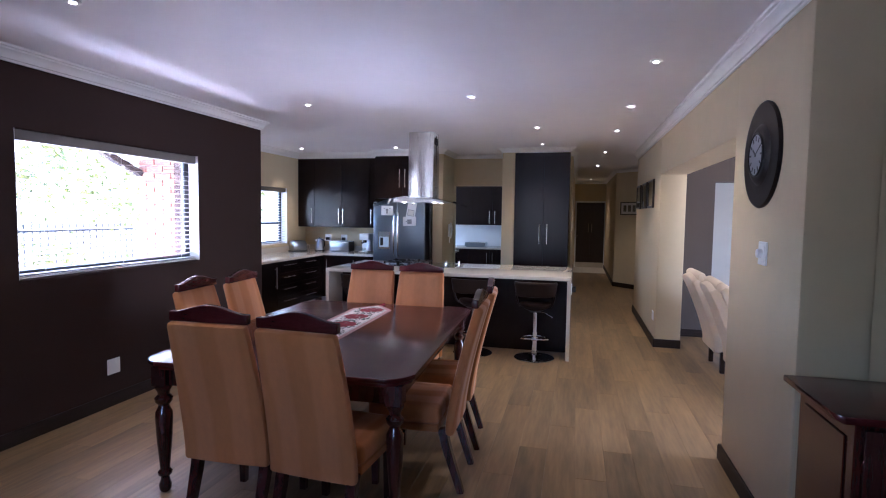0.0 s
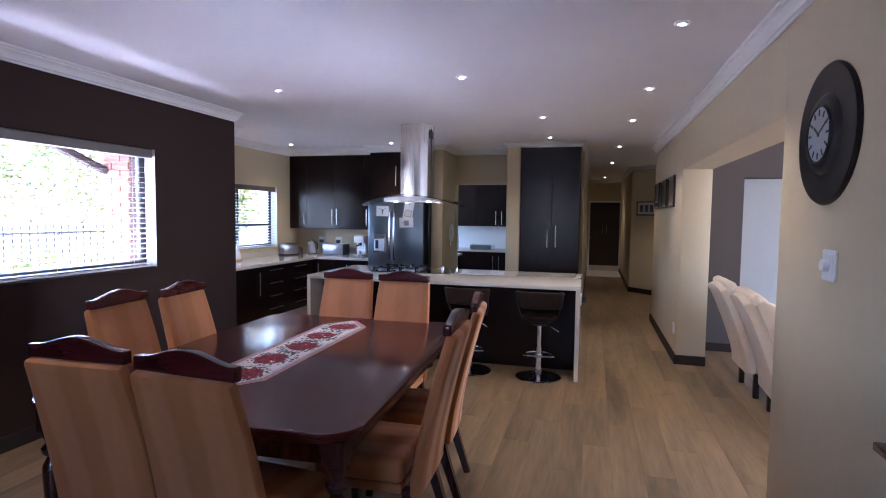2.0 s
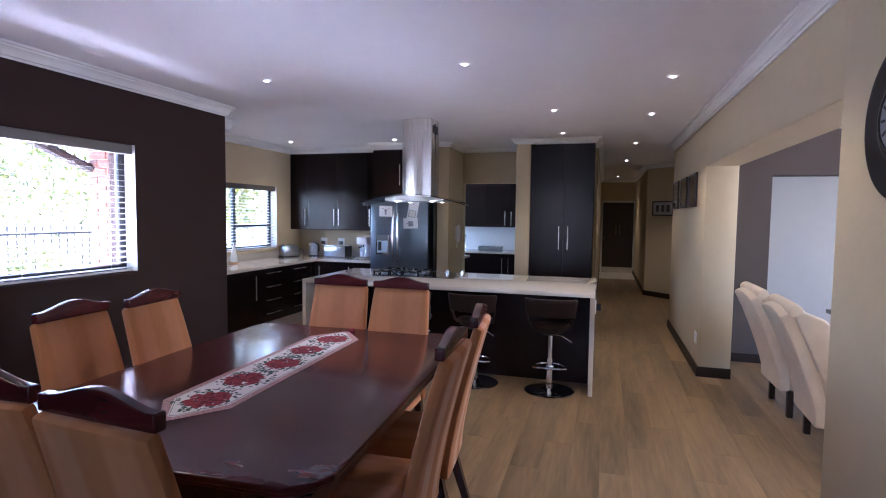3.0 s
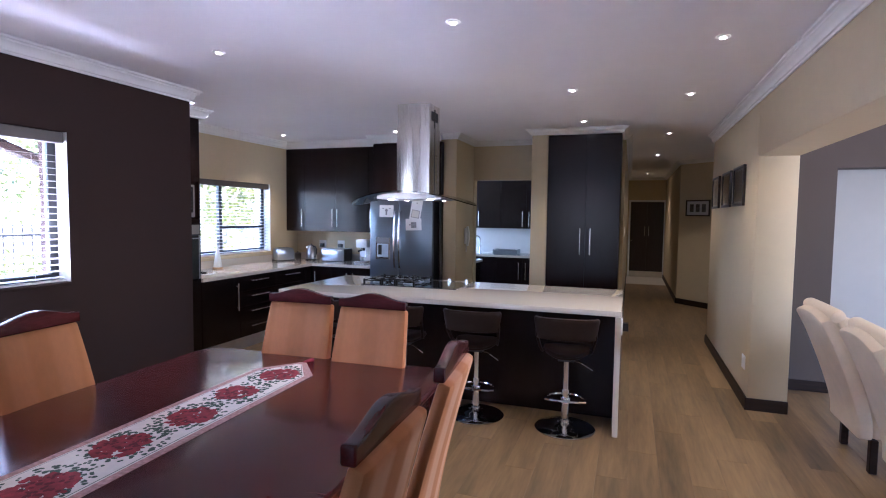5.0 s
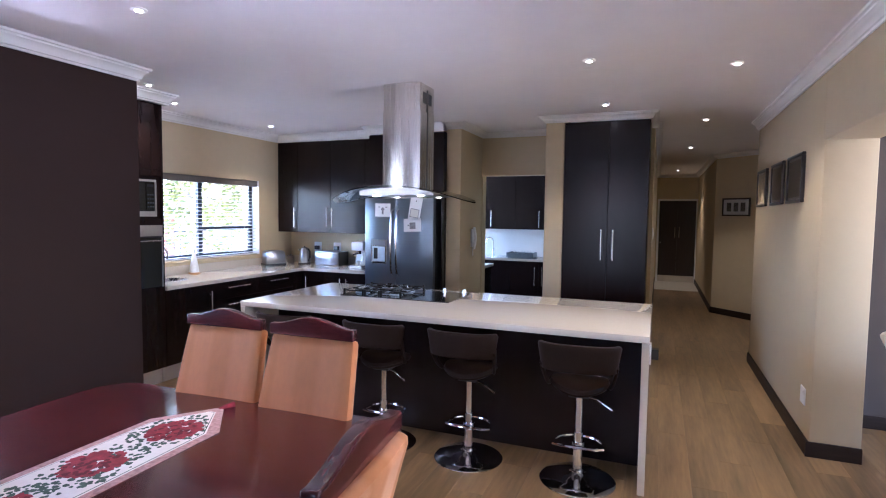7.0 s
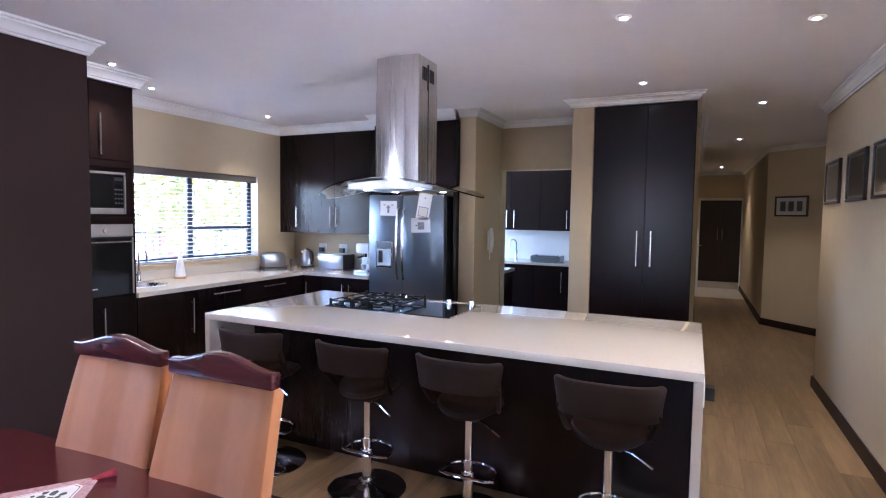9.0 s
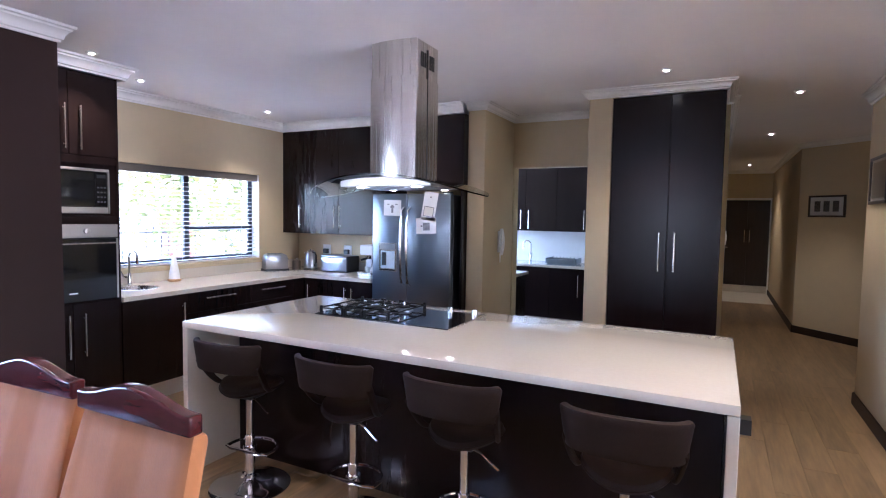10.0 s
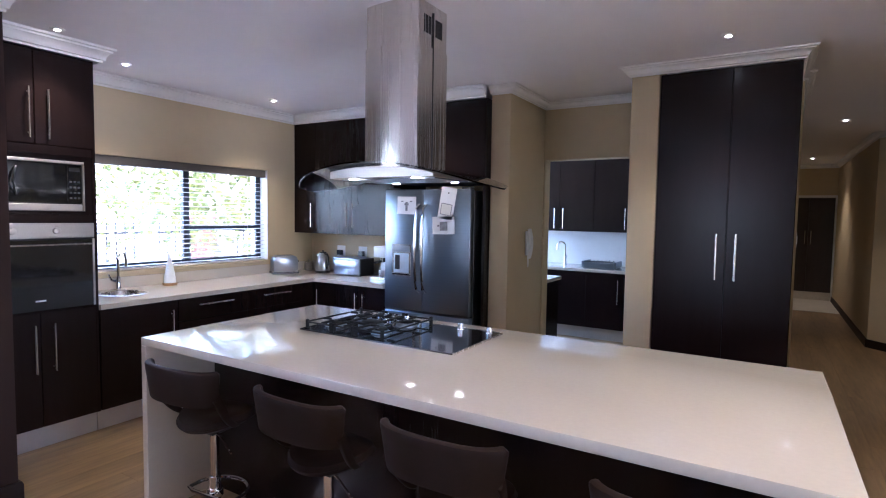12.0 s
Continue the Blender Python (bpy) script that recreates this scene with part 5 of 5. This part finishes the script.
picture((1.685, 12.632, 1.77), -45, 0.50, 0.29, [(-0.165, -0.085, -0.07, 0.07), (-0.04, 0.04, -0.07, 0.07), (0.085, 0.165, -0.07, 0.07)], "dark frame with three small photographs")

sbd = thing("sideboard", (1.95, 2.3, 0), "dark red-brown wooden sideboard against the wall", "sideboard")
part("top", prism([(1.465, 2.725), (1.465, 2.25), (1.485, 2.20), (3.2, 2.20), (3.2, 2.725)], 0.872, 0.90, "Z", 0.006, 2), M_MAHOG, sbd)
part("body", bx(1.535, 3.15, 2.24, 2.72, 0.06, 0.871, 0.004), M_MAHOG_V, sbd)
for i in range(3):
    d = part("door", bx(1.56 + 0.53 * i, 2.07 + 0.53 * i, 2.221, 2.2395, 0.12, 0.85, 0.006, 2), M_MAHOG_V, sbd, "panelled mahogany door")
    part("door_panel", bx(1.63 + 0.53 * i, 2.00 + 0.53 * i, 2.214, 2.2205, 0.20, 0.77, 0.004), M_MAHOG_V, d)
    part("knob", lathe([(0.008, 0), (0.008, 0.012), (0.016, 0.02), (0.014, 0.03), (0.005, 0.034)], 14, (2.03 + 0.53 * i, 2.2205, 0.55), "Y"), M_MAHOG, d)
part("side_panel", bx(1.528, 1.5345, 2.30, 2.66, 0.16, 0.80, 0.003), M_MAHOG_V, sbd)
for sx in (1.56, 3.10):
    for sy in (2.27, 2.68):
        part("foot", bx(sx - 0.025, sx + 0.025, sy - 0.025, sy + 0.025, 0, 0.06, 0.004), M_MAHOG_V, sbd)


# ---- passage end and lounge chairs ----
dd = structure("door_1", bx(0.50, 0.545, 17.27, 17.36, 0.0, 2.05, 0.004), M_TRIM, "dark double cupboard door in a cream frame", "door")
part("door_frame", bx(1.375, 1.42, 17.27, 17.36, 0.0, 2.05, 0.004), M_TRIM, dd, "cream door frame")
part("door_frame", bx(0.545, 1.375, 17.27, 17.36, 2.005, 2.05, 0.004), M_TRIM, dd, "cream door frame")
for (a, b), hx in (((0.547, 0.958), 0.91), ((0.962, 1.373), 1.01)):
    lf = part("door_leaf", bx(a, b, 17.33, 17.37, 0.16, 2.003, 0.003), M_DOOR, dd, "dark wooden door leaf")
    part("door_handle", tube([(hx, 17.30, 1.10), (hx, 17.30, 1.36)], 0.008, 8), M_STEEL, lf)
# panel added behind the leaves to block sky light in their gaps
part("back_panel", bx(0.531, 1.389, 17.40, 17.45, 0.0, 2.02, 0), M_DOOR, dd)
part("plinth", bx(0.547, 1.373, 17.34, 17.39, 0.0, 0.158, 0.002), M_TILE, dd)
part("latch", tube([(0.53, 17.26, 0.98), (0.60, 17.24, 0.98)], 0.01, 8), M_STEEL, dd)


def wing_chair():
    root = thing("wing_chair", (0, 0, 0), "cream upholstered wing-back dining chair on dark legs", "chair", "cream chairs in the lounge")
    def by(z):
        return -0.25 - 0.27 * max(0, (z - 0.30) / 0.75) ** 1.25
    part("backrest", shell(8, 14, lambda u, v: ((2 * u - 1) * (0.262 + 0.03 * v), by(0.21 + 0.80 * v), 0.21 + 0.80 * v - 0.05 * (2 * u - 1) ** 2 * max(0, v - 0.8) * 5 * 0.6), 0.085, 0.022), M_CREAM, root, "cream scrolled backrest")
    part("scroll", lathe([(0.02, -0.305), (0.040, -0.295), (0.046, -0.26), (0.048, 0), (0.046, 0.26), (0.040, 0.295), (0.02, 0.305)], 20, (0, by(1.01) + 0.020, 0.985), "X"), M_CREAM, root, "rolled cream top")
    for s in (-1, 1):
        part("wing", prism([(by(0.42) + 0.02, 0.42), (by(0.42) + 0.26, 0.50), (by(0.6) + 0.22, 0.66), (by(0.86) + 0.20, 0.85), (by(0.94) + 0.16, 0.94), (by(0.99) + 0.05, 0.99), (by(0.99), 0.96)], s * 0.276 - 0.03, s * 0.276 + 0.03, "X", 0.018, 3), M_CREAM, root, "cream wing side")
        part("leg", bx(s * 0.238 - 0.022, s * 0.238 + 0.022, -0.265, -0.221, 0, 0.215, 0.004), M_SKIRT, root, "square dark wooden leg")
        part("leg", bx(s * 0.238 - 0.022, s * 0.238 + 0.022, 0.205, 0.249, 0, 0.215, 0.004), M_SKIRT, root, "square dark wooden leg")
    part("seat", bx(-0.26, 0.26, -0.26, 0.27, 0.216, 0.48, 0.03, 3), M_CREAM, root, "cream padded seat")
    return root


wc = wing_chair()
wc.matrix_basis = pose(2.285, 6.28, 0, 0, 0, -90)
copy_thing(wc, pose(2.29, 5.46, 0, 0, 0, -93))
copy_thing(wc, pose(3.55, 5.9, 0, 0, 0, 90))
lt = thing("lounge_table", (2.95, 5.9, 0), "dark wooden table between the cream chairs", "table")
part("tabletop", bx(2.55, 3.35, 4.9, 6.9, 0.735, 0.77, 0.006, 2), M_MAHOG, lt)
for sx in (2.63, 3.27):
    for sy in (4.98, 6.82):
        part("leg", bx(sx - 0.035, sx + 0.035, sy - 0.035, sy + 0.035, 0, 0.735, 0.005), M_MAHOG_V, lt)

# ---- outside ----
structure("ground", bx(-60, 60, -60, 60, -0.60, -0.26, 0), M_GROUND, "pale paved garden ground", "ground")
# roof slab out of view, added with an overhang to keep sun out
structure("roof_slab", bx(-5.05, 7.6, 5.10, 18.5, H + 0.26, H + 0.45, 0.01), M_ROOF, "unseen dark roof slab added over the kitchen wing to block sun", "roof")

# face-brick skin of the kitchen return wall, seen through the dining window
skin = structure("wall_brick_skin", bx(-4.62, -3.352, 5.585, 5.658, -0.26, H + 0.24, 0), M_MORTAR, "red face-brick outside wall with pale mortar", "wall")
BL, BH, J = 0.222, 0.073, 0.011
brick_mesh = mesh_of("brick", bx(-BL / 2, BL / 2, -0.012, 0.012, -BH / 2, BH / 2, 0.004), M_BRICK)
half_mesh = mesh_of("brick", bx(-BL / 4 + J / 4, BL / 4 - J / 4, -0.012, 0.012, -BH / 2, BH / 2, 0.004), M_BRICK)
z, course = 0.65, 0
while z < 2.72:
    x = -4.62 + BL / 2 if course % 2 == 0 else -4.62 + BL + J / 2 + BL * 0.5 - BL / 2 + 0.0
    if course % 2:
        ob = new("brick", half_mesh)
        ob.parent, ob.location = skin, (-4.62 + BL / 4 - J / 4, 5.581, z)
        x = -4.62 + BL / 2 + BL / 2 + J / 2
    while x < -3.45:
        ob = new("brick", brick_mesh)
        ob.parent, ob.location = skin, (x, 5.581, z)
        x += BL + J
    z += BH + J
    course += 1

# eave over the dining window with a sloping gutter pipe
structure("roof_eave", bx(-4.40, -3.352, 4.25, 5.56, 2.40, 2.56, 0.01), M_ROOF, "dark boarded eave above the dining window", "roof")
gp = thing("gutter_pipe", (-4.5, 5.1, 2.0), "dark sloping gutter pipe from eave to wall", "gutter pipe")
part("pipe", tube([(-4.34, 4.42, 2.36), (-4.36, 4.55, 2.31), (-4.60, 5.48, 2.06), (-4.60, 5.575, 2.03)], 0.052, 8), M_ROOF, gp)
part("gutter", bx(-4.49, -4.402, 4.25, 5.5, 2.34, 2.44, 0.01), M_ROOF, gp)


def leaf_crown(cx, cy, cz, rx, ry, rz, n, size, rng):
    verts, faces = [], []
    for _ in range(n):
        a, b, r = rng.uniform(0, 6.283), math.acos(rng.uniform(-1, 1)), rng.uniform(0.35, 1.0) ** 0.5
        lump = 0.75 + 0.35 * math.sin(3 * a + cx) * math.sin(4 * b + cy)
        p = Vector((cx + rx * r * lump * math.sin(b) * math.cos(a), cy + ry * r * lump * math.sin(b) * math.sin(a), cz + rz * r * lump * math.cos(b)))
        u = Vector((rng.uniform(-1, 1), rng.uniform(-1, 1), rng.uniform(-1, 1))).normalized()
        v = u.orthogonal().normalized()
        s = size * rng.uniform(0.6, 1.3)
        k = len(verts)
        verts += [p - u * s, p + v * s * 0.4, p + u * s, p - v * s * 0.4]
        faces.append((k, k + 1, k + 2, k + 3))
    me = bpy.data.meshes.new("crown")
    me.from_pydata([tuple(v) for v in verts], [], faces)
    me.materials.append(M_LEAF)
    return me


def tree(x, y, h, spread, seed, label):
    rng = random.Random(seed)
    root = thing("tree", (x, y, -0.26), label, "tree")
    lean = rng.uniform(-0.12, 0.12)
    trunk = [(x + lean * t * h, y + 0.05 * math.sin(4 * t), -0.26 + h * 0.6 * t) for t in (0, 0.25, 0.5, 0.75, 1.0)]
    part("trunk", tube(trunk, [0.17, 0.14, 0.12, 0.10, 0.07], 10), M_BARK, root, "pale rough trunk")
    top = Vector(trunk[-1])
    for k in range(6):
        a = 1.05 * k + rng.uniform(-0.3, 0.3)
        mid = Vector(trunk[2 + k % 3])
        end = mid + Vector((spread * 0.6 * math.cos(a), spread * 0.6 * math.sin(a), h * rng.uniform(0.12, 0.3)))
        part("limb", tube([mid, (mid + end) / 2 + Vector((0, 0, 0.12)), end], [0.055, 0.04, 0.018], 7), M_BARK, root)
    me = leaf_crown(x + lean * h, y, h * 0.52, spread, spread, h * 0.42, 1900, 0.075, rng)
    cr = new("crown", me)
    cr.parent = root
    for v in me.vertices:
        v.co -= root.location
    return root


tree(-8.3, 9.6, 5.0, 2.0, 3, "leafy green garden tree with a pale trunk")
tree(-10.5, 8.2, 5.5, 2.2, 5, "tall leafy green tree by the fence")
tree(-8.2, 12.0, 4.6, 1.6, 8, "leafy green tree with a pale forked trunk")
tree(-6.7, 9.75, 4.2, 1.5, 17, "leafy tree with a pale leaning trunk")

for x, y, r, s in ((-8.6, 5.0, 0.9, 31), (-8.4, 7.6, 1.0, 32), (-7.6, 11.2, 0.8, 33), (-6.6, 12.6, 0.9, 34), (-8.5, 3.6, 0.8, 35)):
    root = thing("shrub", (x, y, -0.26), "rounded green garden shrub", "shrub", "garden shrubs")
    part("stem", tube([(x, y, -0.26), (x + 0.05, y, 0.2), (x, y + 0.05, 0.6)], [0.03, 0.025, 0.015], 7), M_BARK, root)
    me = leaf_crown(x, y, 0.5, r, r, 0.65, 900, 0.05, random.Random(s))
    for v in me.vertices:
        v.co -= root.location
    ob = new("crown", me)
    ob.parent = root

rng = random.Random(21)
ag = thing("spiky_plant", (-6.0, 6.45, -0.26), "clump of long spiky grey-green leaves", "plant")
for k in range(46):
    a, l, t = rng.uniform(0, 6.283), rng.uniform(0.9, 1.5), rng.uniform(0.1, 0.75)
    d = Vector((math.cos(a), math.sin(a), 0))
    base = Vector((-6.0, 6.45, -0.26)) + d * 0.05
    pts = [base + d * l * t * s ** 1.3 + Vector((0, 0, l * (1.1 - 0.5 * t) * s - 0.35 * t * s * s)) for s in (0, 0.33, 0.66, 1.0)]
    part("leaf", tube(pts, [0.018, 0.020, 0.014, 0.003], 4), M_LEAF, ag)

gw = structure("garden_wall", bx(-13.0, -12.7, -6, 20, -0.26, 1.5, 0.01), M_PLASTER, "pale plastered garden boundary wall", "garden wall")
gw2 = structure("garden_wall_north", bx(-13.0, -5.6, 14.2, 14.5, -0.26, 2.3, 0.01), M_PLASTER, "pale plastered garden wall behind the trees", "garden wall")
fe = thing("garden_fence", (-9.0, 7.0, -0.26), "black steel palisade fence between brick piers", "fence")
for zz in (0.15, 1.15):
    part("rail", bx(-9.02, -8.98, 2.0, 13.0, zz, zz + 0.04, 0.003), M_ALU, fe)
post = None
for k in range(74):
    y = 2.05 + 0.15 * k
    if post is None:
        post = part("bar", bx(-9.01, -8.99, y - 0.01, y + 0.01, -0.2, 1.35, 0), M_ALU, fe).data
    else:
        ob = new("bar", post)
        ob.parent, ob.location = fe, (0, 0.15 * k, 0)
for y in (6.2, 11.0):
    pr = solid("brick_pier", bx(-9.25, -8.85, y - 0.22, y + 0.22, -0.26, 1.45, 0.01), M_BRICK, "short red brick fence pier", "pier", "fence piers")

# ---- floor planks, laid along the walk ----
PW, PL = 0.185, 1.24
plank_mesh = mesh_of("plank", bx(-PW / 2 + 0.0003, PW / 2 - 0.0003, -PL / 2 + 0.0003, PL / 2 - 0.0003, -0.008, 0.0, 0.0006), M_PLANK)
rest = []
row = 0
x = -4.5
while x < 7.2:
    y = -3.3 + (row * 0.437) % PL
    while y < 17.2:
        near = -3.2 < x < 2.1 and 1.0 < y < 10.2
        inside = y < 3.5 or x < 3.2
        if near:
            ob = new("plank", plank_mesh)
            ob.parent, ob.location = floor, (x, y, 0)
        elif inside or y < 8.4:
            rest.append((x, y))
        y += PL
    x += PW
    row += 1
verts, faces = [], []
for x, y in rest:
    k = len(verts)
    a, b = PW / 2 - 0.0008, PL / 2 - 0.0008
    verts += [(x - a, y - b, 0), (x + a, y - b, 0), (x + a, y + b, 0), (x - a, y + b, 0), (x - a - 0.0008, y - b - 0.0008, -0.008), (x + a + 0.0008, y - b - 0.0008, -0.008), (x + a + 0.0008, y + b + 0.0008, -0.008), (x - a - 0.0008, y + b + 0.0008, -0.008)]
    faces += [(k, k + 1, k + 2, k + 3), (k, k + 4, k + 5, k + 1), (k + 1, k + 5, k + 6, k + 2), (k + 2, k + 6, k + 7, k + 3), (k + 3, k + 7, k + 4, k)]
me = bpy.data.meshes.new("planks_far")
me.from_pydata(verts, [], faces)
me.materials.append(M_PLANK)
far = new("planks_far", me)
far.parent = floor
tagged(far, "oak-look vinyl planks further off", "", "", "stuff")
